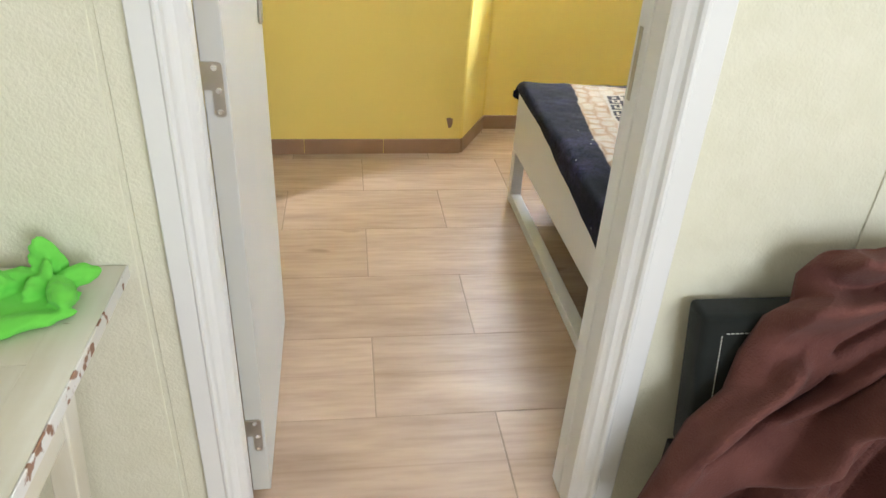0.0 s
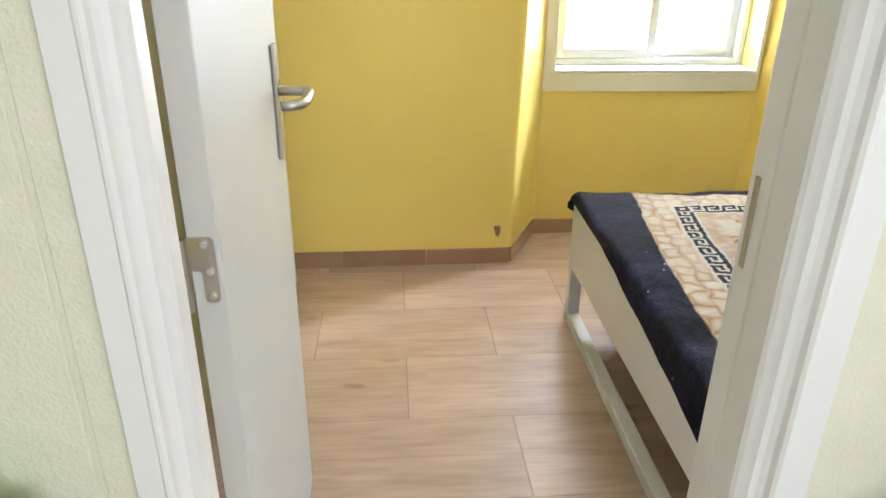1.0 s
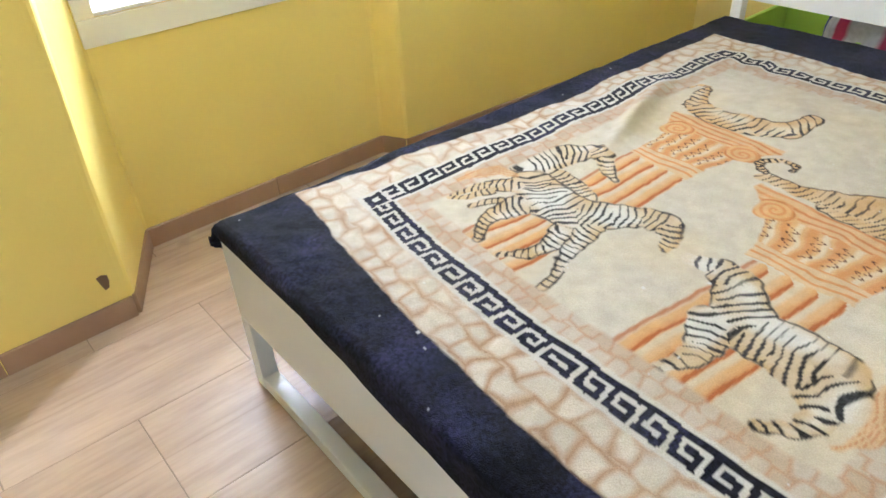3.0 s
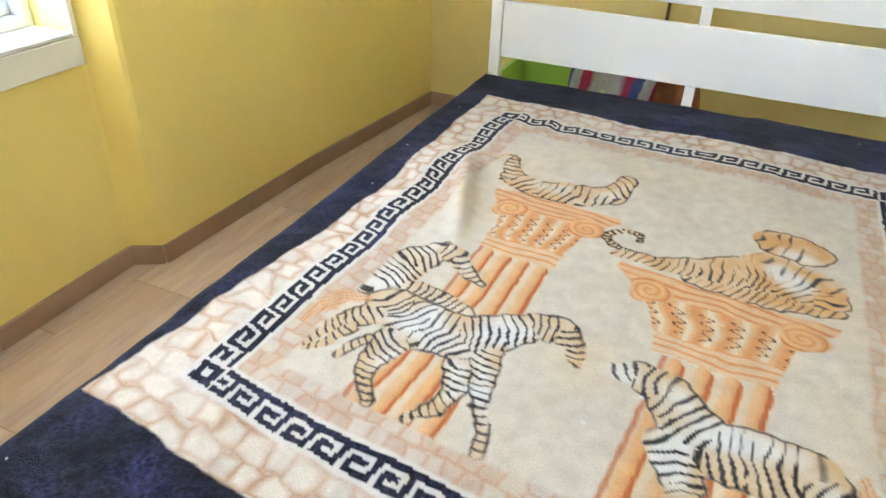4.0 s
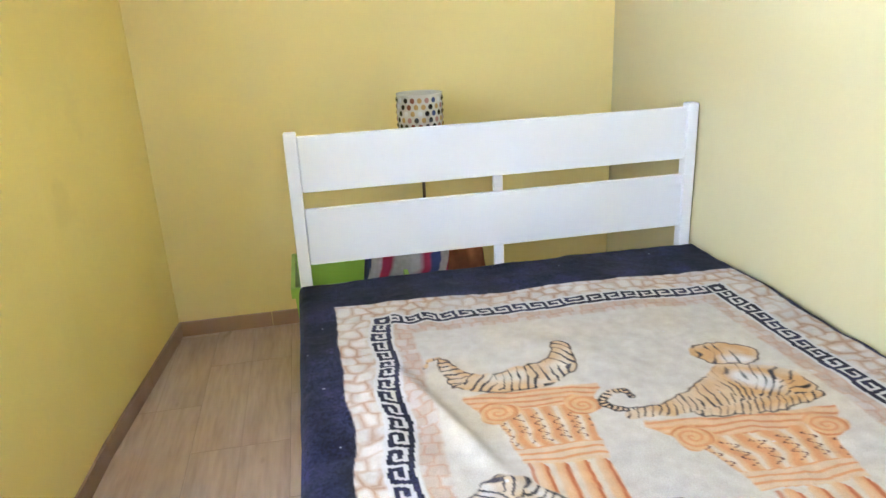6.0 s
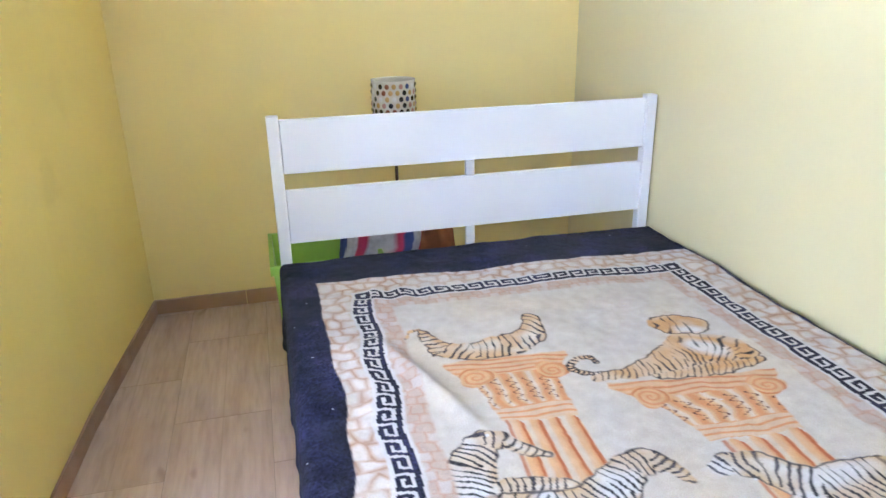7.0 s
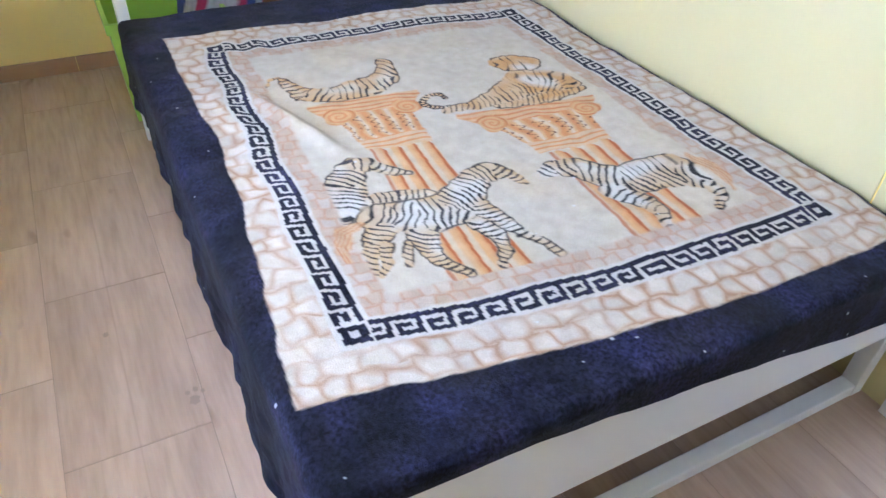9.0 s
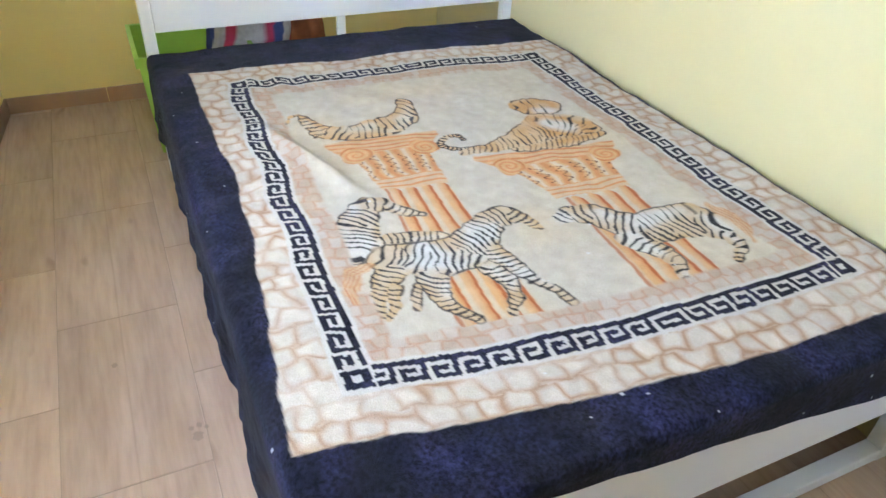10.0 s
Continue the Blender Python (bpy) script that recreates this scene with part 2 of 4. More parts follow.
def lathe(profile, place, sides=32, close=True):
    bm = bmesh.new()
    x, y, z = place
    rings = [[bm.verts.new((x + r * math.cos(2 * math.pi * k / sides), y + r * math.sin(2 * math.pi * k / sides), z + h)) for k in range(sides)] for r, h in profile]
    for r, s in zip(rings, rings[1:]):
        for k in range(sides):
            bm.faces.new((r[k], r[(k + 1) % sides], s[(k + 1) % sides], s[k]))
    if close:
        bm.faces.new(rings[0][::-1])
        bm.faces.new(rings[-1])
    return bm


def thing(name, label, category, place=(0, 0, 0), kind="", group=""):
    ob = new(name)
    ob.location = place
    ob.empty_display_size = 0.1
    return tagged(ob, label, category, group, kind)


def structure(ob, label, category):
    return tagged(ob, label, category, kind="structure")


def sheet(name, xs, ys, zs, mat, colours=None, parent=None, thickness=0.0):
    """A cloth from numpy grids of places, smooth, with a printed colour a point."""
    n, m = xs.shape
    verts = np.stack([xs, ys, zs], -1).reshape(-1, 3)
    idx = np.arange(n * m).reshape(n, m)
    quads = np.stack([idx[:-1, :-1], idx[1:, :-1], idx[1:, 1:], idx[:-1, 1:]], -1).reshape(-1, 4)
    me = bpy.data.meshes.new(name)
    me.vertices.add(len(verts))
    me.vertices.foreach_set("co", verts.astype(np.float32).ravel())
    me.loops.add(quads.size)
    me.loops.foreach_set("vertex_index", quads.astype(np.int32).ravel())
    me.polygons.add(len(quads))
    me.polygons.foreach_set("loop_start", np.arange(0, quads.size, 4, dtype=np.int32))
    me.polygons.foreach_set("use_smooth", np.ones(len(quads), dtype=bool))
    me.update(calc_edges=True)
    me.validate()
    if colours is not None:
        at = me.color_attributes.new("print", "FLOAT_COLOR", "POINT")
        rgba = np.ones((n * m, 4), np.float32)
        rgba[:, :3] = colours.reshape(-1, 3)
        at.data.foreach_set("color", rgba.ravel())
    me.materials.append(mat)
    ob = new(name, me)
    if parent is not None:
        ob.parent = parent
    if thickness:
        s = ob.modifiers.new("thickness", "SOLIDIFY")
        s.thickness, s.offset = thickness, -1
    return ob


def lattice(x, y, seed):
    """Random numbers in 0..1 on whole grid points, for numpy arrays."""
    h = np.sin(x * 127.1 + y * 311.7 + seed * 74.7) * 43758.5453
    return h - np.floor(h)


def value_noise(x, y, seed=0):
    xi, yi = np.floor(x), np.floor(y)
    u, v = x - xi, y - yi
    u, v = u * u * (3 - 2 * u), v * v * (3 - 2 * v)
    return (lattice(xi, yi, seed) * (1 - u) + lattice(xi + 1, yi, seed) * u) * (1 - v) + (lattice(xi, yi + 1, seed) * (1 - u) + lattice(xi + 1, yi + 1, seed) * u) * v


def cobbles(x, y, size, seed):
    """Distance to the nearest joint of a stone print, and a number for each stone."""
    gx, gy = x / size, y / size
    gx = gx + 0.5 * (np.floor(gy) % 2)
    first, second, tone = np.full(x.shape, 9.0), np.full(x.shape, 9.0), np.zeros(x.shape)
    for i in (-1, 0, 1):
        for j in (-1, 0, 1):
            cx, cy = np.floor(gx) + i, np.floor(gy) + j
            px, py = cx + 0.5 + 0.45 * (lattice(cx, cy, seed) - 0.5), cy + 0.5 + 0.45 * (lattice(cx, cy, seed + 5) - 0.5)
            d = np.hypot(gx - px, gy - py)
            near = d < first
            second = np.where(near, first, np.minimum(second, d))
            tone = np.where(near, lattice(cx, cy, seed + 9), tone)
            first = np.where(near, d, first)
    return second - first, tone


# ---- floor, walls, ceiling ----
CEIL = 2.60
WALL_PLAN = [(-1.60, 1.985), (-0.165, 2.012), (-0.150, 2.014), (-0.140, 2.020), (-0.134, 2.030), (0.012, 2.330), (0.024, 2.338)]
RIGHT_PLAN = [(0.998, 2.345), (1.010, 2.338), (1.052, 2.254), (1.066, 2.246), (1.90, 2.203), (2.83, 2.105)]
WIN_X0, WIN_X1, WIN_Z0, WIN_Z1 = 0.070, 0.982, 0.775, 2.20

bm = bmesh.new()
back_edge = [(WIN_X0, 2.338), (WIN_X0, 2.62), (-1.60, 2.62)]
leaning = [(x + (0.055 if -0.2 < x < -0.1 else 0), y) for x, y in WALL_PLAN]
prism(bm, WALL_PLAN + back_edge, 0, 0.45)
prism(bm, WALL_PLAN + back_edge, 0.45, CEIL, leaning + back_edge)
prism(bm, [(WIN_X1, 2.345)] + RIGHT_PLAN + [(2.83, 2.62), (WIN_X1, 2.62)], 0, CEIL)
prism(bm, [(WIN_X0, 2.338), (WIN_X1, 2.345), (WIN_X1, 2.62), (WIN_X0, 2.62)], 0, WIN_Z0 - 0.012)
prism(bm, [(WIN_X0, 2.338), (WIN_X1, 2.345), (WIN_X1, 2.62), (WIN_X0, 2.62)], WIN_Z1, CEIL)
wall_window = structure(link_mesh("wall_window", bm, YELLOW), "strong yellow plaster wall with a window niche", "wall")

wall_head = structure(link_mesh("wall_head", box(2.83, 2.95, -0.065, 2.62, 0, CEIL), YELLOW_LIT), "yellow plaster wall behind the bed, colour paled as lit", "wall")
# unseen closing wall, cream instead of yellow to bounce light onto the footboard
wall_left = structure(link_mesh("wall_left", box(-1.72, -1.60, -0.065, 2.62, 0, CEIL), CREAM), "plaster wall behind the cupboard, cream to bounce light", "wall")

OPEN_X0, OPEN_X1, OPEN_Z = -0.900, -0.142, 2.07
HALL_Y, ROOM_Y = -0.065, 0.028


def partition(name, y0, y1, mat, left):
    """One skin of the door wall, round the doorway."""
    bm = bmesh.new()
    for x0, x1, z0 in ((left, OPEN_X0, 0), (OPEN_X1, 2.83, 0), (OPEN_X0, OPEN_X1, OPEN_Z)):
        add_box(bm, x0, x1, y0, y1, z0, CEIL)
    return link_mesh(name, bm, mat)


def panels(wall, y0, y1, mat, spans):
    """Thin facing boards with narrow joints between them."""
    for x0, x1 in spans:
        part("facing_board", box(x0, x1, y0, y1, 0.0, CEIL, 0.0012, 1), mat, wall)


hall_skin = structure(partition("wall_door_hall", HALL_Y + 0.0035, -0.018, CREAM, -2.40), "cream textured partition wall with panel joints", "wall")
panels(hall_skin, HALL_Y, HALL_Y + 0.0034, CREAM, ((-2.40, -1.007), (-0.997, OPEN_X0), (OPEN_X1, 0.224), (0.231, 1.60)))
room_skin = structure(partition("wall_door_room", -0.0175, ROOM_Y - 0.0035, YELLOW, -1.60), "yellow partition wall beside the bed, colour paled for window glare", "wall")
panels(room_skin, ROOM_Y - 0.0034, ROOM_Y, YELLOW_GLARE, ((-1.60, OPEN_X0), (OPEN_X1, 0.187), (0.192, 2.829)))

structure(link_mesh("hall_wall_left", box(-2.52, -2.40, -3.0, -0.020, 0, CEIL), CREAM), "cream textured hall wall", "wall")
structure(link_mesh("hall_wall_right", box(1.60, 1.72, -3.0, HALL_Y, 0, CEIL), CREAM), "cream textured hall wall", "wall")
bm = bmesh.new()
add_box(bm, -2.52, -0.25, -3.12, -3.0, 0, CEIL)
add_box(bm, 1.35, 1.72, -3.12, -3.0, 0, CEIL)
add_box(bm, -0.25, 1.35, -3.12, -3.0, 0, 1.0)
add_box(bm, -0.25, 1.35, -3.12, -3.0, 2.15, CEIL)
structure(link_mesh("hall_wall_back", bm, CREAM), "cream hall wall with a window opening", "wall")
structure(link_mesh("ceiling", box(-2.52, 2.95, -3.12, 2.62, CEIL, CEIL + 0.1), CEILING), "plain white ceiling", "ceiling")
floor = structure(link_mesh("floor", box(-2.52, 2.95, -3.12, 2.62, -0.12, -0.0011), GROUT), "wood-look tile floor with sandy grout", "floor")
structure(link_mesh("ground", box(-60, 60, -60, 60, -0.6, -0.5), GROUT), "plain ground outside the house", "ground")

# window margin, sill, sliding window
window = structure(thing("window_1", "white sliding window with bright daylight outside", "window", (0.5, 2.45, WIN_Z0)), "white aluminium sliding window in a niche", "window")


def wpart(name, bm, mat, label="", parent=window):
    ob = part(name, bm, mat, parent, label)
    if parent is window:
        ob.matrix_parent_inverse = Matrix.Translation(-window.location)
    return ob


bm = bmesh.new()
add_box(bm, 0.018, 1.000, 2.328, 2.3375, 0.682, WIN_Z0 - 0.014, 0.003)
add_box(bm, 0.018, WIN_X0, 2.328, 2.3375, WIN_Z0 - 0.014, 2.28, 0.003)
add_box(bm, WIN_X1, 1.000, 2.328, 2.3445, WIN_Z0 - 0.014, 2.28, 0.003)
wpart("window_margin", bm, OFF_WHITE, "cream painted margin")
wpart("window_sill", box(WIN_X0, WIN_X1, 2.330, 2.60, WIN_Z0 - 0.012, WIN_Z0, 0.003), WHITE_GLOSS, "white sill")


def frame_ring(x0, x1, z0, z1, y0, y1, w):
    bm = bmesh.new()
    add_box(bm, x0, x0 + w, y0, y1, z0, z1, 0.003)
    add_box(bm, x1 - w, x1, y0, y1, z0, z1, 0.003)
    add_box(bm, x0 + w, x1 - w, y0, y1, z0, z0 + w, 0.003)
    add_box(bm, x0 + w, x1 - w, y0, y1, z1 - w, z1, 0.003)
    return bm


wpart("window_frame", frame_ring(WIN_X0 + 0.001, WIN_X1 - 0.001, WIN_Z0 + 0.001, WIN_Z1 - 0.001, 2.47, 2.56, 0.028), ALUMINIUM)
for sx0, sx1, y0 in ((0.099, 0.560, 2.475), (0.520, 0.952, 2.518)):
    sash = wpart("window_sash", frame_ring(sx0, sx1, WIN_Z0 + 0.030, WIN_Z1 - 0.030, y0, y0 + 0.034, 0.040), ALUMINIUM)
    pane = wpart("pane", box(sx0 + 0.041, sx1 - 0.041, y0 + 0.014, y0 + 0.018, WIN_Z0 + 0.071, WIN_Z1 - 0.071), GLASS, "", sash)
    pane.visible_shadow = False
bm = bmesh.new()
add_tube(bm, [(0.50 + 0.04 * i, 2.75 + 0.006 * math.sin(2.1 * i), 0.905 + 0.005 * math.sin(1.7 * i)) for i in range(12)], 0.012)
add_box(bm, 0.60, 0.615, 2.622, 2.745, 0.898, 0.912)
add_box(bm, 0.84, 0.855, 2.622, 2.745, 0.898, 0.912)
wpart("outside_bar", bm, WHITE_GLOSS, "pale wrapped bar outside the panes")
structure(link_mesh("backdrop", box(-3.0, 4.0, 4.2, 4.25, -0.5, 4.5), DAYLIGHT), "bright overcast daylight outside the window", "backdrop")

# brown skirting tiles along the window wall and the wall behind the bed
skirting = structure(thing("baseboard", "brown wood-look skirting tiles along the walls", "baseboard"), "brown wood-look skirting tiles along the walls", "baseboard")
run = [(-1.60, 1.985), (-0.150, 2.013), (0.014, 2.336), (1.004, 2.344), (1.056, 2.250), (1.90, 2.203), (2.83, 2.105), (2.83, 0.03)]
for (ax, ay), (bx, by) in zip(run, run[1:]):
    length = math.hypot(bx - ax, by - ay)
    angle = math.atan2(by - ay, bx - ax)
    pieces = max(1, round(length / 0.40))
    step = length / pieces
    for k in range(pieces):
        bmb = box(0.0012, step - 0.0012, -0.011, 0.004, 0.0, 0.070, 0.002, 1)
        piece = part("skirting_tile", bmb, SKIRTING, skirting)
        piece.matrix_basis = Matrix.Translation((ax + math.cos(angle) * k * step, ay + math.sin(angle) * k * step, 0)) @ Matrix.Rotation(angle, 4, "Z")

# a chip in the paint of the pier
bm = bmesh.new()
pts = [(-0.247, 0.228), (-0.232, 0.232), (-0.217, 0.226), (-0.216, 0.205), (-0.222, 0.184), (-0.234, 0.180), (-0.240, 0.200)]
bm.faces.new([bm.verts.new((x + 0.025, 2.0108 + 0.0185 * (x + 0.2), z - 0.058)) for x, z in pts])
bmesh.ops.solidify(bm, geom=bm.faces[:], thickness=0.002)
chip = part("paint_chip", bm, SKIRTING, wall_window, "chipped patch showing brown plaster")

# ---- doorway and door ----
door_frame = structure(thing("door_frame", "", ""), "white painted door frame with moulded casing", "door frame")


def casing(outer, inner, back):
    """Upright of the frame: one moulded profile from its outer edge on the hall wall to its face in the opening."""
    bm = bmesh.new()
    k = (inner - outer) / 0.088
    profile = ((0, -0.0652), (0, -0.078), (0.003, -0.0815), (0.041, -0.083), (0.045, -0.086), (0.050, -0.0865), (0.055, -0.083), (0.059, -0.076), (0.066, -0.070),
               (0.073, -0.066), (0.078, -0.060), (0.084, -0.054), (0.088, -0.048), (0.088, back), (0.042, back), (0.042, -0.0652))
    prism(bm, [(outer + k * d, y) for d, y in profile], 0, OPEN_Z + 0.03)
    bmesh.ops.recalc_face_normals(bm, faces=bm.faces[:])
    return bm


bm = casing(-0.957, -0.884, -0.014)
add_box(bm, -0.960, -0.906, ROOM_Y + 0.0005, 0.045, 0, OPEN_Z + 0.03, 0.004)
part("jamb", bm, WHITE_GLOSS, door_frame)
bm = casing(-0.122, -0.207, 0.003)
add_box(bm, -0.210, -0.142, 0.0035, 0.052, 0, OPEN_Z, 0.003)
add_box(bm, -0.142, -0.082, ROOM_Y + 0.0005, 0.052, 0, OPEN_Z + 0.03, 0.004)
part("jamb", bm, WHITE_GLOSS, door_frame)
bm = bmesh.new()
add_box(bm, -0.890, -0.152, HALL_Y - 0.014, 0.045, OPEN_Z - 0.03, OPEN_Z + 0.028, 0.004)
part("head_casing", bm, WHITE_GLOSS, door_frame)
bm = bmesh.new()
add_box(bm, -0.2125, -0.2105, 0.024, 0.036, 0.925, 1.045, 0.0008, 1)
part("strike_plate", bm, METAL, door_frame, "steel strike plate")

DOOR_X, DOOR_Y0, DOOR_Y1 = -0.857, 0.046, 0.680
door = structure(thing("door_1", "", "", (DOOR_X, DOOR_Y0, 0)), "open white painted flush door", "door")


def dpart(name, bm, mat, label="", smooth=False):
    ob = part(name, bm, mat, door, label, smooth)
    ob.matrix_parent_inverse = Matrix.Translation(-door.location)
    return ob


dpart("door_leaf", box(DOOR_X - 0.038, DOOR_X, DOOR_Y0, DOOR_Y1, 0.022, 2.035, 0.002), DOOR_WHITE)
dpart("handle_plate", box(DOOR_X + 0.0005, DOOR_X + 0.009, 0.585, 0.622, 0.905, 1.120, 0.003), METAL, "brushed steel back plate")
dpart("handle_plate", box(DOOR_X - 0.047, DOOR_X - 0.0385, 0.585, 0.622, 0.905, 1.120, 0.003), METAL, "brushed steel back plate")
bow = [(DOOR_X + 0.008, 0.604, 1.034), (DOOR_X + 0.046, 0.604, 1.034)]
bow += [(DOOR_X + 0.046 + 0.020 * math.sin(a), 0.604 - 0.012 * (1 - math.cos(a)), 1.034) for a in (0.5, 1.0, 1.57)]
bow += [(DOOR_X + 0.066, 0.56, 1.033), (DOOR_X + 0.065, 0.52, 1.032), (DOOR_X + 0.059, 0.500, 1.031), (DOOR_X + 0.044, 0.494, 1.030), (DOOR_X + 0.026, 0.492, 1.029)]
door.rotation_euler = (0, 0, radians(1.2))
dpart("lever_handle", tube(bow, 0.0095, 14), METAL, "bowed steel lever handle", True)


def rounded(points, radii, steps=5):
    """Outline with its corners rounded."""
    out_line = []
    for k, (p, r) in enumerate(zip(points, radii)):
        p, before, after = Vector(p), Vector(points[k - 1]), Vector(points[(k + 1) % len(points)])
        if not r:
            out_line.append(tuple(p))
            continue
        a0, a1 = p + (before - p).normalized() * r, p + (after - p).normalized() * r
        for q in range(steps + 1):
            f = q / steps
            out_line.append(tuple(a0 * (1 - f) ** 2 + p * 2 * f * (1 - f) + a1 * f ** 2))
    return out_line


def upright_plate(bm, outline, y0, y1):
    """A flat plate standing across y, from an outline in x and z."""
    front, rear = ([bm.verts.new((x, y, z)) for x, z in outline] for y in (y0, y1))
    bm.faces.new(front)
    bm.faces.new(rear[::-1])
    for k in range(len(outline)):
        bm.faces.new((front[k - 1], front[k], rear[k], rear[k - 1]))


def hinge(z, h):
    """Lift-off hinge: a notched plate on the door's edge, and the knuckle of pin and sleeve beside it."""
    bm = bmesh.new()
    y = DOOR_Y0 - 0.0005
    x0, x1 = DOOR_X - 0.040, DOOR_X - 0.006
    notch = x0 + 0.0165
    upright_plate(bm, rounded([(x0, z + h), (x0, z + 0.50 * h), (notch, z + 0.50 * h), (notch, z), (x1, z), (x1, z + h)], (0, 0, 0.003, 0.008, 0.008, 0.008)), y - 0.0028, y)
    pin_x, pin_y = x0 - 0.004, y - 0.006
    add_tube(bm, [(pin_x, pin_y, z + 0.49 * h), (pin_x, pin_y, z + h)], 0.0062)
    bmesh.ops.recalc_face_normals(bm, faces=bm.faces[:])
    return bm


def hinge_sleeve(z, h):
    bm = bmesh.new()
    pin_x, pin_y = DOOR_X - 0.044, DOOR_Y0 - 0.0065
    add_tube(bm, [(pin_x, pin_y, z - 0.10 * h), (pin_x, pin_y, z + 0.475 * h)], 0.0062)
    add_box(bm, pin_x - 0.001, pin_x + 0.002, -0.0135, pin_y - 0.003, z - 0.12 * h, z + 0.45 * h, 0.001, 1)
    return bm


def screw_head(x, z):
    y = DOOR_Y0 - 0.0033
    bm = bmesh.new()
    add_tube(bm, [(x, y, z), (x, y - 0.0012, z)], 0.0048, 14)
    add_box(bm, x - 0.0034, x + 0.0034, y - 0.0016, y - 0.0011, z - 0.0007, z + 0.0007)
    return bm


for z, h in ((0.885, 0.088), (0.145, 0.088), (1.72, 0.088)):
    leaf = dpart("hinge", hinge(z, h), METAL, "steel lift-off hinge with screws")
    part("sleeve", hinge_sleeve(z, h), METAL, leaf)
    for dx, dz in ((-0.018, 0.90), (-0.014, 0.49), (-0.015, 0.10)):
        part("screw", screw_head(DOOR_X + dx, z + dz * h), CHROME, leaf)


# ---- bed ----
FOOT_X, HEAD_X, BED_Y0, BED_Y1 = -0.018, 2.085, 0.034, 1.515
bed = thing("bed_frame", "white slatted-headboard double bed frame on the floor", "bed", (1.0, 0.78, 0))


def bpart(name, bm, label=""):
    ob = part(name, bm, BED_WHITE, bed, label)
    ob.matrix_parent_inverse = Matrix.Translation(-bed.location)
    return ob


for y0 in (BED_Y0, BED_Y1 - 0.042):
    bpart("head_post", box(HEAD_X - 0.022, HEAD_X + 0.022, y0, y0 + 0.042, 0, 1.012, 0.004))
    bpart("foot_post", box(FOOT_X, FOOT_X + 0.045, y0, y0 + 0.042, 0.0, 0.225, 0.003))
    bpart("side_rail", box(FOOT_X + 0.046, HEAD_X - 0.023, y0 + 0.006, y0 + 0.036, 0.225, 0.365, 0.003))
for z0, z1 in ((0.808, 0.998), (0.548, 0.748)):
    bpart("headboard_slat", box(HEAD_X - 0.012, HEAD_X + 0.010, BED_Y0 + 0.0425, BED_Y1 - 0.0425, z0, z1, 0.003))
for z0, z1 in ((0.749, 0.807), (0.24, 0.547)):
    bpart("headboard_upright", box(HEAD_X - 0.008, HEAD_X + 0.008, 0.772, 0.806, z0, z1, 0.001))
bpart("lower_head_rail", box(HEAD_X - 0.014, HEAD_X + 0.014, BED_Y0 + 0.0425, BED_Y1 - 0.0425, 0.14, 0.239, 0.003))
bpart("footboard", box(FOOT_X, FOOT_X + 0.030, BED_Y0, BED_Y1, 0.226, 0.468, 0.004))
bpart("foot_stretcher", box(FOOT_X + 0.001, FOOT_X + 0.044, BED_Y0 + 0.0425, BED_Y1 - 0.0425, 0.002, 0.042, 0.003))
bpart("slat_base", box(FOOT_X + 0.050, HEAD_X - 0.030, BED_Y0 + 0.045, BED_Y1 - 0.045, 0.225, 0.250, 0.002))
mattress = link_mesh("mattress", box(FOOT_X + 0.036, HEAD_X - 0.028, BED_Y0 + 0.038, BED_Y1 - 0.038, 0.251, 0.484, 0.035, 4), MATTRESS, None, smooth=True)
tagged(mattress, "off-white mattress covered by a printed blanket", "mattress")

# ---- blanket: plush print with a key border, columns and plain striped shapes ----
TOP = 0.497
C00, C10, C01, C11 = (0.266, 1.379), (0.169, 0.174), (1.681, 1.314), (1.624, 0.172)
ART_W, ART_L = 1.18, 1.43
STEP = 0.0035
xu = np.arange(-0.166, 2.045, STEP)
yu = np.arange(-0.085, 2.00, STEP)
XU, YU = np.meshgrid(xu, yu, indexing="ij")
a, b = np.full(XU.shape, 0.5), np.full(XU.shape, 0.5)
XU0 = XU
for _ in range(10):
    XU = XU0 + 0.036 * 4 * np.clip(a * (1 - a), 0, 1) * np.clip(1 - b, 0, 1.3)
    fx = C00[0] * (1 - a) * (1 - b) + C10[0] * a * (1 - b) + C01[0] * (1 - a) * b + C11[0] * a * b - XU
    fy = C00[1] * (1 - a) * (1 - b) + C10[1] * a * (1 - b) + C01[1] * (1 - a) * b + C11[1] * a * b - YU
    ja, jb = (C10[0] - C00[0]) * (1 - b) + (C11[0] - C01[0]) * b, (C01[0] - C00[0]) * (1 - a) + (C11[0] - C10[0]) * a
    ka, kb = (C10[1] - C00[1]) * (1 - b) + (C11[1] - C01[1]) * b, (C01[1] - C00[1]) * (1 - a) + (C11[1] - C10[1]) * a
    det = ja * kb - jb * ka
    a, b = a - (fx * kb - fy * jb) / det, b - (ja * fy - ka * fx) / det
XU = XU0
A, B = a * ART_W, b * ART_L
# the print wavers a little with the pile, and is pushed into ripples at the head of the open side
B = B + 0.014 * np.sin(A * 62) * np.exp(-((A - 0.15) / 0.11) ** 2 - ((B - 1.42) / 0.10) ** 2)
A = A + 0.007 * np.sin(B * 21) * np.exp(-(A / 0.12) ** 2) * np.clip(B * 1.5, 0, 1)
A = A + 0.004 * (value_noise(A * 18, B * 18, 3) - 0.5) + 0.003 * (value_noise(A * 70, B * 70, 4) - 0.5)
B = B + 0.004 * (value_noise(A * 18, B * 18, 5) - 0.5) + 0.003 * (value_noise(A * 70, B * 70, 6) - 0.5)

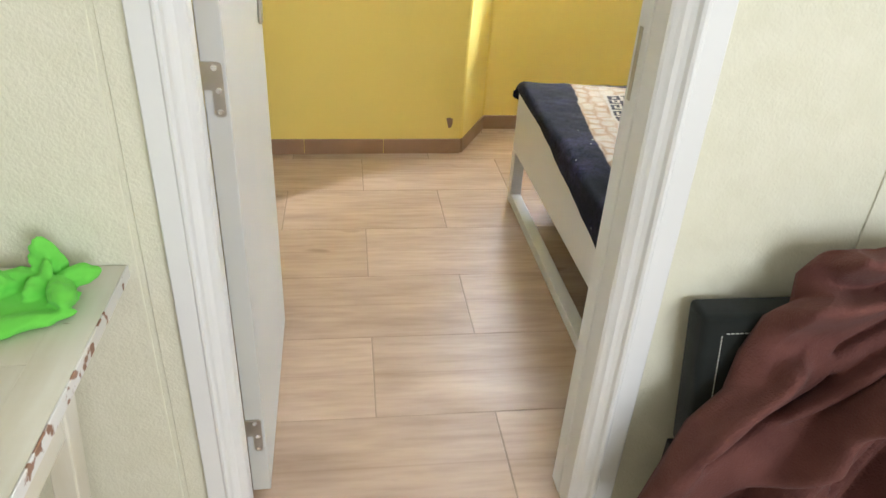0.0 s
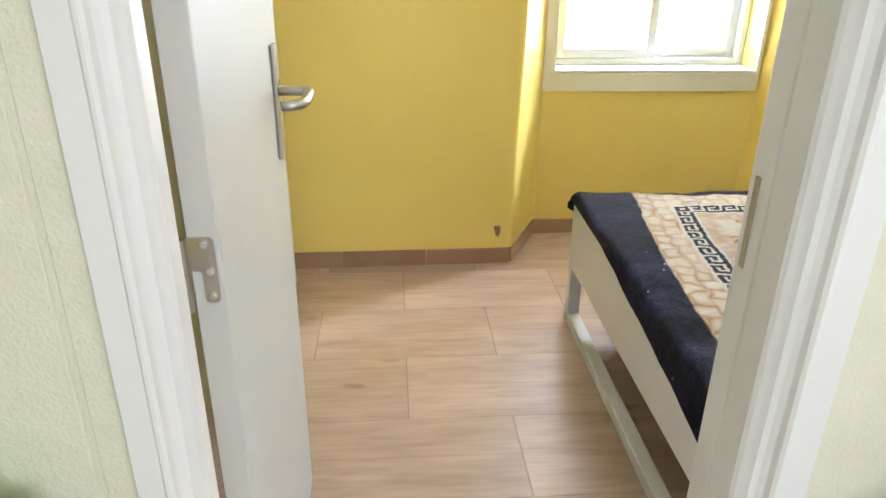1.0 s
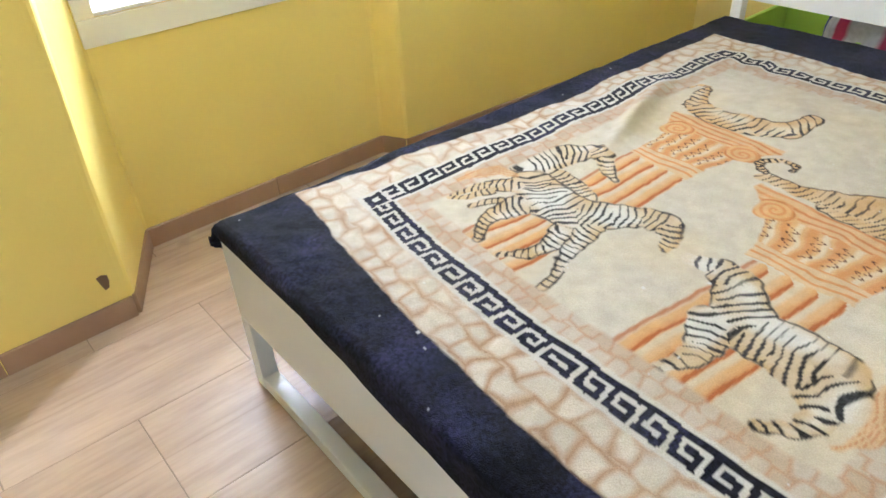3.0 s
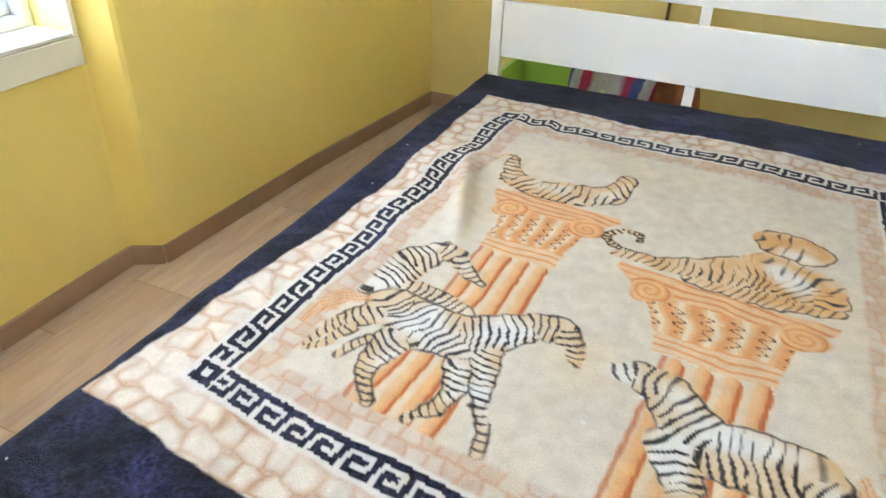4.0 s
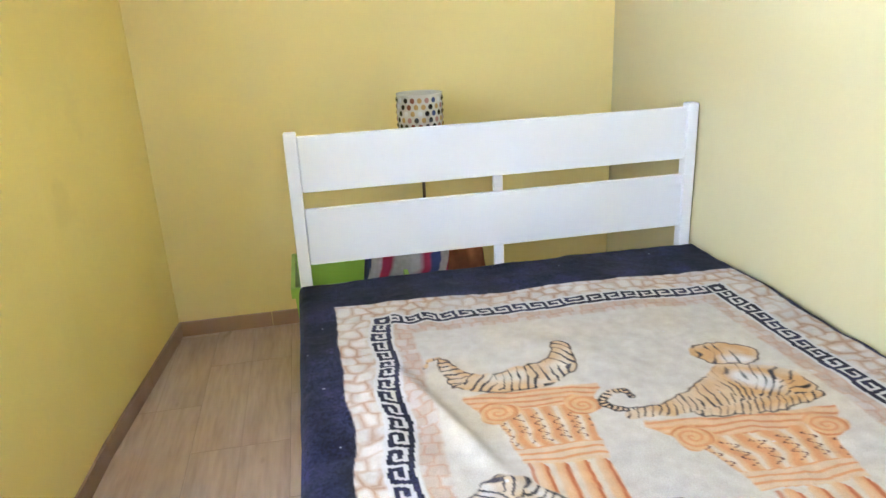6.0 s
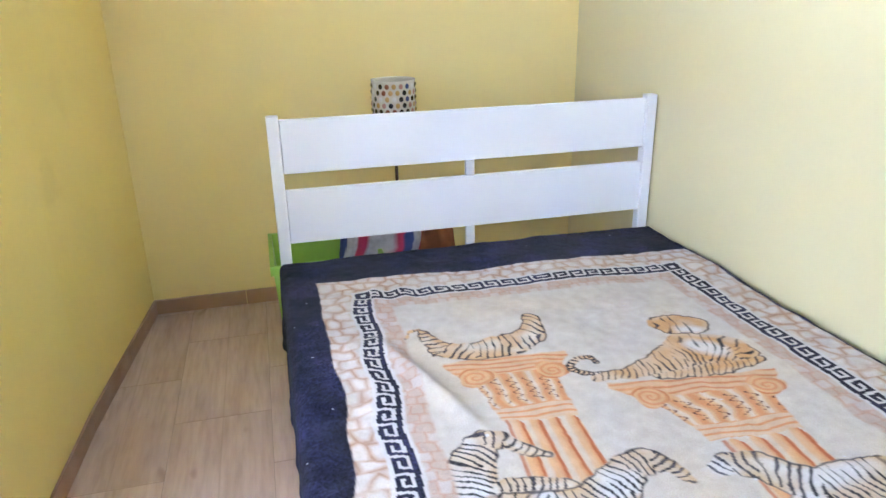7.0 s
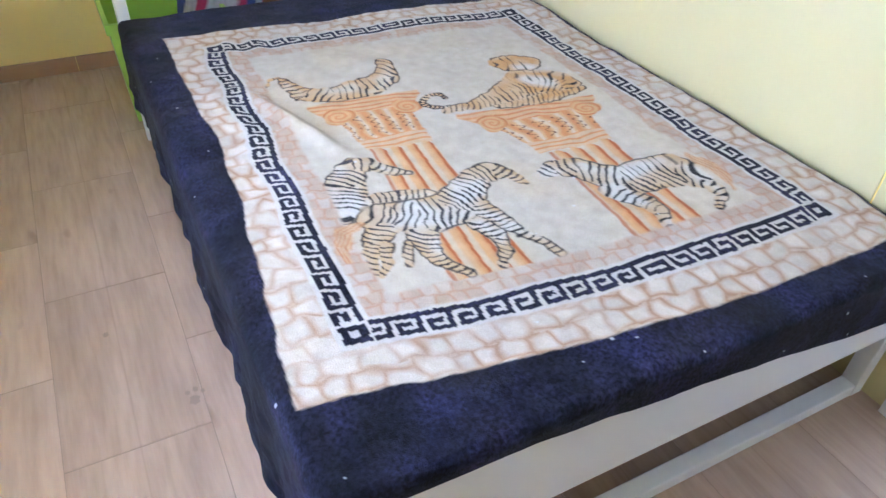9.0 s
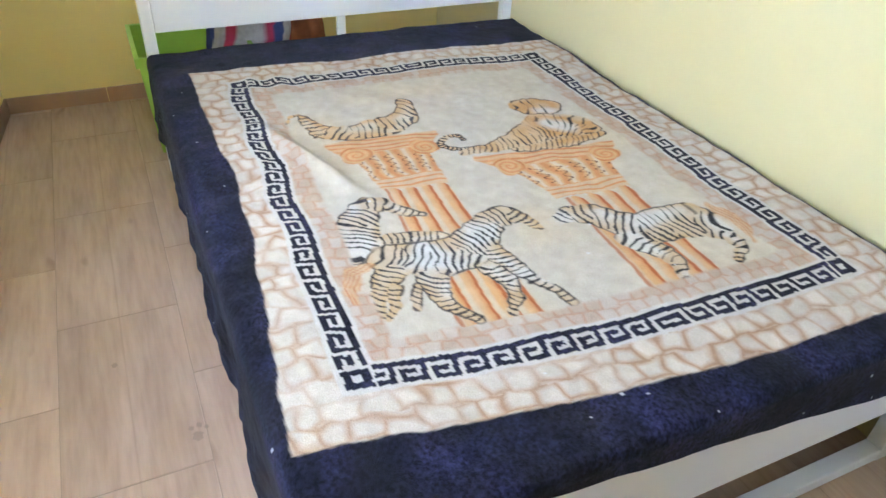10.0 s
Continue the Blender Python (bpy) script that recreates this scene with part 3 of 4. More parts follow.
NAVY, CREAM_PILE = np.array((0.0050, 0.0048, 0.0104)), np.array((0.44, 0.41, 0.37))
STONE = np.array((0.415, 0.368, 0.306))
FIELD, ORANGE, RUST = np.array((0.43, 0.386, 0.315)), np.array((0.42, 0.19, 0.062)), np.array((0.29, 0.085, 0.02))
OCHRE, BLACK = np.array((0.38, 0.24, 0.075)), np.array((0.012, 0.012, 0.015))


WHITE_PILE = np.array((0.49, 0.475, 0.445))


def lay(base, mask, colour):
    m = np.clip(mask, 0, 1)[..., None]
    return base * (1 - m) + colour * m


def soft(d, w=0.004):
    return np.clip(d / w + 0.5, 0, 1)


out = np.maximum(np.maximum(-A, A - ART_W), np.maximum(-B, B - ART_L))
cols = np.broadcast_to(FIELD, XU.shape + (3,)) * (0.95 + 0.06 * value_noise(A * 9, B * 9, 1) + 0.05 * (value_noise(A * 30, B * 30, 2) - 0.5))[..., None]
cols = lay(cols, 0.22 * soft(value_noise(A * 5 + 3, B * 5, 8) - 0.66, 0.2), np.array((0.48, 0.37, 0.20)))

TAN, UMBER = np.array((0.46, 0.275, 0.115)), np.array((0.085, 0.028, 0.016))


def strokes(value, lo, hi):
    """A soft line where a wave runs between lo and 1."""
    return np.clip((value - lo) / (hi - lo), 0, 1)


def wave(phase):
    return 0.5 + 0.5 * np.cos(2 * math.pi * phase)


def shaft(low, high, flutes, seed):
    """Fluted shaft: low and high are (left, right, along); each flute runs from pale through tan to a rust line."""
    global cols
    f = (B - low[2]) / (high[2] - low[2])
    le, ri = low[0] + (high[0] - low[0]) * f, low[1] + (high[1] - low[1]) * f
    u = (A - le) / (ri - le) + 0.010 * (value_noise(B * 26, A * 9, seed) - 0.5)
    inside = soft(np.minimum(u, 1 - u) * 0.17, 0.004) * (f > 0) * (f < 1)
    cell = (u * flutes) % 1.0
    top = np.clip(1 - (1 - f) * (high[2] - low[2]) / 0.030, 0, 1)
    arch = np.abs(cell - 0.48) < 0.52 - 0.42 * top ** 2
    tan = np.interp(cell, (0.0, 0.20, 0.34, 0.70, 0.90, 1.0), (0.05, 0.15, 0.75, 1.0, 0.9, 0.2)) * (0.7 + 0.5 * value_noise(A * 60, B * 22, seed + 1))
    cols = lay(cols, inside * 0.55, np.array((0.45, 0.37, 0.26)))
    cols = lay(cols, inside * arch * np.clip(tan * 1.1, 0, 1), TAN)
    cols = lay(cols, inside * arch * np.interp(cell, (0.50, 0.72, 0.86, 0.95), (0.0, 0.75, 0.9, 0.0)), ORANGE)
    width = 0.07 + 0.05 * value_noise(B * 18, np.floor(u * flutes) * 3.1, seed + 2)
    cols = lay(cols, inside * arch * soft(width - np.abs(cell - 0.84), 0.06) * 0.95, RUST)
    cols = lay(cols, inside * soft(0.05 - np.abs(u), 0.03) * 0.8, RUST)


def capital(le0, ri0, le1, ri1, neck0, neck1, body1, top, slope, seed):
    """Banded neck, a fluted bell with dark squiggles, two scrolls and an abacus of flowing strokes."""
    global cols
    Bs = B + slope * (A - 0.5 * (le1 + ri1)) + 0.008 * (value_noise(A * 16, B * 16, seed) - 0.5)
    f = np.clip((Bs - neck0) / (body1 - neck0), 0, 1)
    le, ri = le0 + (le1 + 0.055 - le0) * f ** 1.6, ri0 + (ri1 - 0.055 - ri0) * f ** 1.6
    side_in = soft(np.minimum(A - le, ri - A) + 0.006 * (value_noise(Bs * 60, A * 8, seed + 1) - 0.5), 0.005)
    neck = side_in * (Bs > neck0) * (Bs <= neck1)
    cols = lay(cols, neck * 0.8, np.array((0.46, 0.32, 0.175)))
    cols = lay(cols, neck * strokes(wave((Bs - neck0) / 0.021 + 0.5 * value_noise(A * 12, B * 30, seed + 2)), 0.55, 0.95), ORANGE)
    bell = side_in * (Bs > neck1) * (Bs <= body1)
    cols = lay(cols, bell * 0.9, TAN * 0.97)
    tongue = wave((A - le) / (ri - le) * 5.0 + 0.35 * value_noise(Bs * 30, A * 14, seed + 3))
    cols = lay(cols, bell * strokes(tongue, 0.45, 0.9) * 0.9, ORANGE)
    cols = lay(cols, bell * strokes(1 - tongue, 0.75, 0.97) * 0.8, np.array((0.47, 0.41, 0.31)))
    squiggle = np.abs(((A - le) / (ri - le) * 5.0 + 0.22 * np.sin(Bs * 240 + 3 * A) + 0.4) % 1.0 - 0.5)
    cols = lay(cols, bell * soft(0.055 - squiggle, 0.04) * (Bs > neck1 + 0.012) * (Bs < body1 - 0.020) * (value_noise(A * 20, B * 34, seed + 4) > 0.22), UMBER)
    rim = soft(np.minimum(A - le1, ri1 - A) - 0.9 * np.clip(top - 0.02 - Bs, 0, 0.2) + 0.016 * (value_noise(A * 30, B * 30, seed + 5) - 0.3), 0.005) * (Bs > body1) * soft(top - Bs + 0.008 * (value_noise(A * 28, B * 5, seed + 8) - 0.5), 0.005)
    flow = wave((Bs - body1) / 0.019 + 1.6 * value_noise(A * 9, B * 9, seed + 6) + 2.0 * A)
    cols = lay(cols, rim * 0.9, np.array((0.46, 0.29, 0.14)))
    cols = lay(cols, rim * strokes(flow, 0.35, 0.95) * 0.85, ORANGE)
    cols = lay(cols, rim * strokes(flow, 0.86, 0.98) * 0.6 * (value_noise(A * 24, B * 24, seed + 7) > 0.45), RUST)
    for cx, turn_way in ((le1 + 0.072, 1), (ri1 - 0.062, -1)):
        cy = body1 - 0.004 - slope * (cx - 0.5 * (le1 + ri1))
        r, turn = np.hypot(A - cx, (B - cy) * 1.15), np.arctan2(B - cy, A - cx)
        disc = soft(0.045 + 0.006 * np.cos(3 * turn) - r, 0.005)
        cols = lay(cols, disc * 0.95, TAN * 1.02)
        cols = lay(cols, disc * strokes(wave(r / 0.0185 - turn_way * turn / (2 * math.pi)), 0.42, 0.9) * 0.95, ORANGE)
        cols = lay(cols, disc * soft(0.0022 - np.abs(r - 0.042), 0.003) * (turn * turn_way > -1.2) * 0.8, RUST)


shaft((0.262, 0.440, 0.128), (0.282, 0.450, 0.652), 4, 21)
shaft((0.684, 0.870, 0.122), (0.712, 0.906, 0.505), 4, 121)
capital(0.277, 0.452, 0.198, 0.530, 0.646, 0.705, 0.850, 0.925, 0.02, 221)
capital(0.690, 0.905, 0.578, 1.004, 0.506, 0.562, 0.676, 0.738, 0.075, 321)


def chain(points):
    """Depth inside a row of tapered bars, the way along it, and the offset across it; points are (across, along, radius)."""
    depth, way, across, gone = np.full(A.shape, -9.0), np.zeros(A.shape), np.zeros(A.shape), 0.0
    for (ax, ay, r0), (bx, by, r1) in zip(points, points[1:]):
        dx, dy = bx - ax, by - ay
        length = math.hypot(dx, dy)
        f = np.clip(((A - ax) * dx + (B - ay) * dy) / length ** 2, 0, 1)
        raw = ((A - ax) * dx + (B - ay) * dy) / length
        d = r0 + (r1 - r0) * f - np.hypot(A - ax - f * dx, B - ay - f * dy)
        better = d > depth
        depth, way = np.where(better, d, depth), np.where(better, gone + 0.6 * f * length + 0.4 * raw, way)
        across = np.where(better, ((A - ax) * dy - (B - ay) * dx) / length, across)
        gone += length
    return depth, way, across


def striped(chains, ground, tint, pitch, seed, lean=0.0, tinted=0.6, heavy=0.0, chest=None):
    """One rounded shape filled with uneven dark stripes that run across it and taper to one side."""
    global cols
    found = [chain(c) for c in chains]
    d, way, across = found[0]
    for d2, w2, a2 in found[1:]:
        better = d2 > d + 0.004
        d, way, across = np.where(better, d2, d), np.where(better, w2, way), np.where(better, a2, across)
    d = d + 0.010 * (value_noise(A * 60, B * 60, seed + 2) - 0.5)
    body = soft(d, 0.005)
    cols = lay(cols, body, ground)
    cols = lay(cols, tinted * body * soft(value_noise(A * 17, B * 17, seed) - 0.50, 0.35), tint)
    cols = lay(cols, tinted * 0.8 * body * soft(0.016 - d, 0.018) * soft(value_noise(A * 24 + 7, B * 24, seed + 8) - 0.35, 0.3), tint)
    if chest:
        cols = lay(cols, body * soft(chain(chest)[0], 0.03) * 0.9, WHITE_PILE)
    bend = 0.95 * value_noise(A * 11, B * 11, seed + 1) + 0.40 * value_noise(A * 30, B * 30, seed + 5)
    phase = way / pitch + lean * across / pitch + bend + 0.18 * np.abs(across) / pitch * np.sign(lean or 1)
    line = wave(phase)
    taper = np.interp(across, (-0.06, 0.0, 0.06), (0.12, 0.0, -0.10)) + 0.34 * (value_noise(A * 34, B * 34, seed + 7) - 0.45)
    cols = lay(cols, body * soft(line - 0.60 - taper + heavy, 0.20) * 0.96, BLACK)
    cols = lay(cols, 0.85 * soft(0.0026 - np.abs(d - 0.002), 0.003) * soft(value_noise(A * 22, B * 22, seed + 4) - 0.36, 0.15), BLACK)


# dark-striped pale shapes across both shafts
striped([((0.155, 0.428, 0.052), (0.170, 0.515, 0.052), (0.210, 0.580, 0.040), (0.255, 0.580, 0.028), (0.290, 0.553, 0.019), (0.334, 0.527, 0.009)),
         ((0.207, 0.442, 0.030), (0.280, 0.450, 0.026), (0.351, 0.434, 0.016))], WHITE_PILE, OCHRE, 0.0172, 41, 0.2, 0.55, -0.16)
striped([((0.208, 0.380, 0.052), (0.250, 0.368, 0.062), (0.298, 0.356, 0.068), (0.368, 0.366, 0.064), (0.428, 0.412, 0.052), (0.475, 0.460, 0.042), (0.528, 0.480, 0.034), (0.562, 0.446, 0.026), (0.582, 0.404, 0.013)),
         ((0.431, 0.352, 0.032), (0.448, 0.284, 0.024), (0.470, 0.228, 0.015), (0.496, 0.183, 0.012), (0.509, 0.134, 0.010)),
         ((0.402, 0.290, 0.030), (0.421, 0.234, 0.022), (0.411, 0.187, 0.017), (0.377, 0.140, 0.010)),
         ((0.268, 0.300, 0.040), (0.256, 0.228, 0.024), (0.276, 0.178, 0.014), (0.311, 0.134, 0.009)),
         ((0.204, 0.347, 0.044), (0.160, 0.288, 0.026), (0.136, 0.236, 0.016), (0.112, 0.169, 0.010)),
         ((0.175, 0.273, 0.022), (0.163, 0.218, 0.013), (0.139, 0.184, 0.009)), ((0.226, 0.267, 0.013), (0.202, 0.201, 0.008))], WHITE_PILE, OCHRE, 0.0168, 31, 0.30, 0.58, -0.16)
striped([((0.635, 0.417, 0.018), (0.686, 0.434, 0.036), (0.738, 0.412, 0.044), (0.776, 0.366, 0.054), (0.816, 0.326, 0.064), (0.884, 0.320, 0.070), (0.944, 0.312, 0.070), (0.980, 0.284, 0.056)),
         ((0.970, 0.261, 0.044), (0.988, 0.219, 0.028), (0.982, 0.179, 0.017), (0.932, 0.136, 0.010)),
         ((0.771, 0.293, 0.048), (0.788, 0.232, 0.036), (0.795, 0.184, 0.021), (0.775, 0.132, 0.011))], WHITE_PILE, OCHRE, 0.0205, 51, -0.30, 0.60, -0.17)


# warm striped shapes on the capitals
WARM, LIGHT = np.array((0.42, 0.245, 0.085)), np.array((0.47, 0.41, 0.31))
striped([((0.592, 0.854, 0.008), (0.582, 0.884, 0.009), (0.548, 0.883, 0.009), (0.518, 0.853, 0.010), (0.524, 0.823, 0.010), (0.559, 0.798, 0.010), (0.600, 0.788, 0.010))], LIGHT, WARM, 0.0125, 71, 0.0, 0.6)
striped([((0.555, 0.780, 0.014), (0.640, 0.788, 0.025), (0.735, 0.806, 0.042), (0.810, 0.835, 0.058)), ((0.820, 0.840, 0.062), (0.895, 0.862, 0.084), (0.950, 0.852, 0.074), (0.982, 0.812, 0.044)),
         ((0.715, 0.765, 0.021), (0.815, 0.765, 0.030), (0.910, 0.765, 0.031), (1.000, 0.776, 0.021))], WARM, LIGHT, 0.0185, 61, 0.4, 0.45, -0.28, ((0.890, 0.880, 0.030), (0.925, 0.845, 0.034)))
striped([((0.882, 0.995, 0.058), (0.940, 0.995, 0.060))], WARM, LIGHT, 0.0260, 65, 0.2, 0.40, -0.34, ((0.905, 0.962, 0.020), (0.945, 0.962, 0.020)))
striped([((0.126, 1.081, 0.007), (0.145, 1.110, 0.008), (0.177, 1.118, 0.009), (0.185, 1.062, 0.022), (0.220, 0.987, 0.032), (0.300, 0.965, 0.045), (0.400, 0.985, 0.055), (0.480, 1.020, 0.040), (0.505, 1.105, 0.024))], LIGHT, WARM, 0.0230, 81, 0.4, 0.65, -0.24)

# fine stone band, key band, large stone band, navy hem
gap, tone = cobbles(A, B, 0.034, 12)
fine = np.where((tone > 0.5)[..., None], np.array((0.37, 0.29, 0.215)), np.array((0.40, 0.34, 0.275)))
fine = lay(fine, soft(0.16 - gap, 0.2) * 0.6, np.array((0.34, 0.19, 0.105)))
cols = lay(cols, soft(out + 0.128, 0.010), fine)
def brush(points, seed):
    """Loose orange strands."""
    global cols
    d, way, across = chain(points)
    d = d + 0.012 * (value_noise(A * 50, B * 50, seed) - 0.5)
    cols = lay(cols, soft(d, 0.006) * 0.65, TAN)
    cols = lay(cols, soft(d, 0.006) * strokes(wave(across / 0.0085 + 1.2 * value_noise(A * 20, B * 20, seed + 1)), 0.60, 0.95) * 0.5, RUST)


brush(((0.160, 0.372, 0.013), (0.116, 0.348, 0.019), (0.095, 0.298, 0.016), (0.090, 0.250, 0.006)), 401)
brush(((1.030, 0.345, 0.010), (1.051, 0.285, 0.018), (1.050, 0.238, 0.014), (1.032, 0.187, 0.005)), 411)

cols = lay(cols, soft(out + 0.074, 0.005), CREAM_PILE)
KEY = np.array([[1, 1, 1, 1, 1, 0], [1, 0, 0, 0, 1, 0], [1, 0, 1, 1, 1, 0], [1, 0, 0, 0, 0, 0], [1, 1, 1, 1, 1, 1]])
depth = -out
side = np.argmax(np.stack([-A, A - ART_W, -B, B - ART_L]), 0)
along = np.where(side < 2, B, 0.5 * ART_W + np.abs(A - 0.56 * ART_W))
rowk = np.digitize(depth - 0.010, (0.0, 0.0120, 0.0205, 0.0330, 0.0415, 0.0550)) - 1
PITCH = 0.0575
cell = np.digitize((along + 0.10 * depth) % PITCH, (0.0, 0.0112, 0.0188, 0.0300, 0.0376, 0.0488)) - 1
on = (rowk >= 0) & (rowk < 5)
cols = lay(cols, on * KEY[np.clip(rowk, 0, 4), cell], NAVY * 2.2)
corner = (np.maximum(np.minimum(A, ART_W - A), np.minimum(B, ART_L - B)) < 0.066) & (out < 0)
cd = np.maximum(np.minimum(A, ART_W - A), np.minimum(B, ART_L - B))
cols = lay(cols, corner * 1.0, CREAM_PILE)
cmin, cmax = np.minimum(np.minimum(A, ART_W - A), np.minimum(B, ART_L - B)), cd
cols = lay(cols, (corner & (cmin > 0.012) & (cmax < 0.060) & ~((cmin > 0.028) & (cmax < 0.046))) * 1.0, NAVY * 2.2)
warp_a, warp_b = A + 0.022 * (value_noise(A * 26, B * 26, 97) - 0.5), B + 0.022 * (value_noise(A * 26 + 8, B * 26, 98) - 0.5)
gap, tone = cobbles(warp_a, warp_b, 0.052, 4)
big = STONE * (1.0 + 0.16 * tone + 0.10 * (value_noise(A * 70, B * 70, 99) - 0.5))[..., None]
blush = np.clip(0.30 + 1.0 * value_noise(A * 13, B * 13, 95), 0, 1)
big = lay(big, np.clip(0.42 - gap, 0, 0.42) / 0.42 * 1.0 * blush, np.array((0.335, 0.212, 0.120)))
big = lay(big, soft(0.07 - gap, 0.16) * 0.45 * blush * (0.35 + 0.9 * value_noise(A * 90, B * 90, 100)), np.array((0.20, 0.125, 0.075)))
cols = lay(cols, soft(out, 0.004), big)
navy_pile_sheen = NAVY * (0.35 + 1.0 * value_noise(XU * 9, YU * 9, 91) + 0.7 * value_noise(XU * 34, YU * 34, 92) + 0.9 * value_noise(XU * 110, YU * 60, 96))[..., None]
# bluish sheen highlights painted over the navy in random patches
navy_pile_sheen = lay(navy_pile_sheen, 0.55 * soft(value_noise(XU * 13 + 7, YU * 13, 93) - 0.72, 0.25), np.array((0.013, 0.013, 0.036)))
inward = np.where(side == 0, np.interp(B, (-0.1, 0.2, 0.5, 0.75, 1.0, 1.43, 1.6), (0.0, 0.018, 0.040, 0.047, 0.028, 0.004, 0.0)), 0.0)
edge_wave = 0.005 * (value_noise(XU * 22, YU * 22, 94) - 0.5)
cols = lay(cols * 1.05, soft(out - 0.104 + inward + edge_wave, 0.004), navy_pile_sheen)
lint = lattice(np.floor(XU / 0.0046), np.floor(YU / 0.0046), 77) > 0.9997
cols = lay(cols, lint * 0.8, np.array((0.5, 0.5, 0.5)))


def over_edge(s, edge, r, sign):
    """Place along and drop below for cloth that bends down past an edge."""
    d = np.maximum((s - edge) * sign, 0)
    bend = np.minimum(d, r * math.pi / 2)
    flat = np.where((s - edge) * sign > 0, edge + sign * r * np.sin(bend / r), s)
    return flat, r * (1 - np.cos(bend / r)) + np.maximum(d - r * math.pi / 2, 0)


FOOT_EDGE, FOOT_R = FOOT_X + 0.014, 0.024
hang = np.interp(YU, (0.0, 0.16, 0.39, 0.66, 0.88, 1.08, 1.20, 1.31, 1.50), (0.190, 0.178, 0.146, 0.100, 0.072, 0.046, 0.036, 0.031, 0.026)) + 0.006 * (value_noise(YU * 9, XU * 0, 25) - 0.5)
arc = np.where(hang > FOOT_R, FOOT_R * math.pi / 2 + hang - FOOT_R, FOOT_R * np.arccos(np.clip(1 - hang / FOOT_R, -1, 1)))
past_foot = np.maximum(FOOT_EDGE - XU, 0) / (FOOT_EDGE + 0.166) * arc
px, drop_foot = over_edge(np.where(XU < FOOT_EDGE, FOOT_EDGE - past_foot, XU), FOOT_EDGE, FOOT_R, -1)
px2, drop_head = over_edge(px, 1.995, 0.045, 1)
py, drop_side = over_edge(YU, BED_Y1 - 0.030, 0.036, 1)
py, drop_wall = over_edge(py, BED_Y0 + 0.035, 0.030, -1)
hem = np.interp(XU, (-0.166, -0.016, 0.06, 0.16, 0.26, 0.45, 0.80, 1.20, 1.60, 2.05), (0.035, 0.055, 0.12, 0.27, 0.39, 0.445, 0.37, 0.27, 0.24, 0.22)) + 0.015 * np.sin(XU * 11) 
reach = BED_Y1 - 0.030 + 0.036 * (math.pi / 2 - 1)
scale = hem / (2.00 - reach - 0.0)
drop_side = np.where(drop_side > 0.036, 0.036 + (drop_side - 0.036) * scale, drop_side)
folds = np.clip(drop_side / 0.25, 0, 1)
py = py + folds * (0.007 * np.sin(XU * 17 + 1.5 * np.sin(XU * 5)) + 0.005 * np.sin(XU * 41) * folds + 0.002)
py = py + folds * (0.016 * (value_noise(XU * 8 + 3 * drop_side, drop_side * 14, 18) - 0.4) + 0.007 * (value_noise(XU * 30, drop_side * 40, 19) - 0.5))
py = py + 0.012 * np.clip(drop_side / 0.1, 0, 1) * np.clip(drop_foot / 0.06, 0, 1)
px2 = px2 - 0.008 * np.clip(drop_foot / 0.06, 0, 1) * np.clip(drop_side / 0.06, 0, 1)
pz = TOP - np.maximum(np.maximum(drop_foot, drop_head), np.maximum(drop_side, drop_wall)) + 0.0
flat = np.clip(1 - np.maximum(np.maximum(drop_foot, drop_head), np.maximum(drop_side, drop_wall)) / 0.03, 0, 1)
pz = pz + 0.012 * (value_noise(XU * 3.2, YU * 3.2, 15) - 0.4) * flat + 0.007 * (value_noise(XU * 13, YU * 13, 16) - 0.5) + 0.0025 * (value_noise(XU * 34, YU * 34, 26) - 0.5) + 0.006 * value_noise(XU * 7 + YU * 3, YU * 6, 17) * flat


def ridge(x0, y0, x1, y1, width, height):
    dx, dy = x1 - x0, y1 - y0
    f = np.clip(((XU - x0) * dx + (YU - y0) * dy) / (dx * dx + dy * dy), 0, 1)
    d = np.hypot(XU - x0 - f * dx, YU - y0 - f * dy)
    return height * np.exp(-(d / width) ** 2) * np.sin(math.pi * np.clip(f * 0.9 + 0.05, 0, 1))


pz = pz + ridge(0.78, 1.10, 1.34, 1.285, 0.026, 0.024) + ridge(0.98, 1.31, 1.30, 1.345, 0.030, 0.010) - ridge(0.92, 1.09, 1.34, 1.22, 0.05, 0.008) + ridge(1.20, 0.70, 1.50, 1.05, 0.05, 0.010) + ridge(0.55, 0.35, 0.95, 0.62, 0.05, 0.006)
pz = np.maximum(pz, 0.012)
blanket = sheet("blanket", px2, py, pz, PLUSH, cols, None, 0.010)
tagged(blanket, "plush blanket with navy hem, key border and orange column print", "blanket")


# ---- behind the headboard ----
crate = thing("storage_box", "lime green plastic storage box on the floor", "box", (2.42, 1.33, 0))
bm = bmesh.new()
outline = lambda k, z: [(2.215 + k, 1.12 + k, z), (2.60 - k, 1.12 + k, z), (2.60 - k, 1.545 - k, z), (2.215 + k, 1.545 - k, z)]
rings = [[bm.verts.new(p) for p in outline(k, z)] for k, z in ((0.022, 0.001), (0.0, 0.375), (-0.012, 0.377), (-0.012, 0.415), (0.004, 0.415), (0.006, 0.375), (0.028, 0.008))]
for r, s in zip(rings, rings[1:]):
    for k in range(4):
        bm.faces.new((r[k], r[(k + 1) % 4], s[(k + 1) % 4], s[k]))
bm.faces.new(rings[0][::-1])
bm.faces.new(rings[-1])
body = part("tub", bm, GREEN_PLASTIC, crate)
body.matrix_parent_inverse = Matrix.Translation(-crate.location)


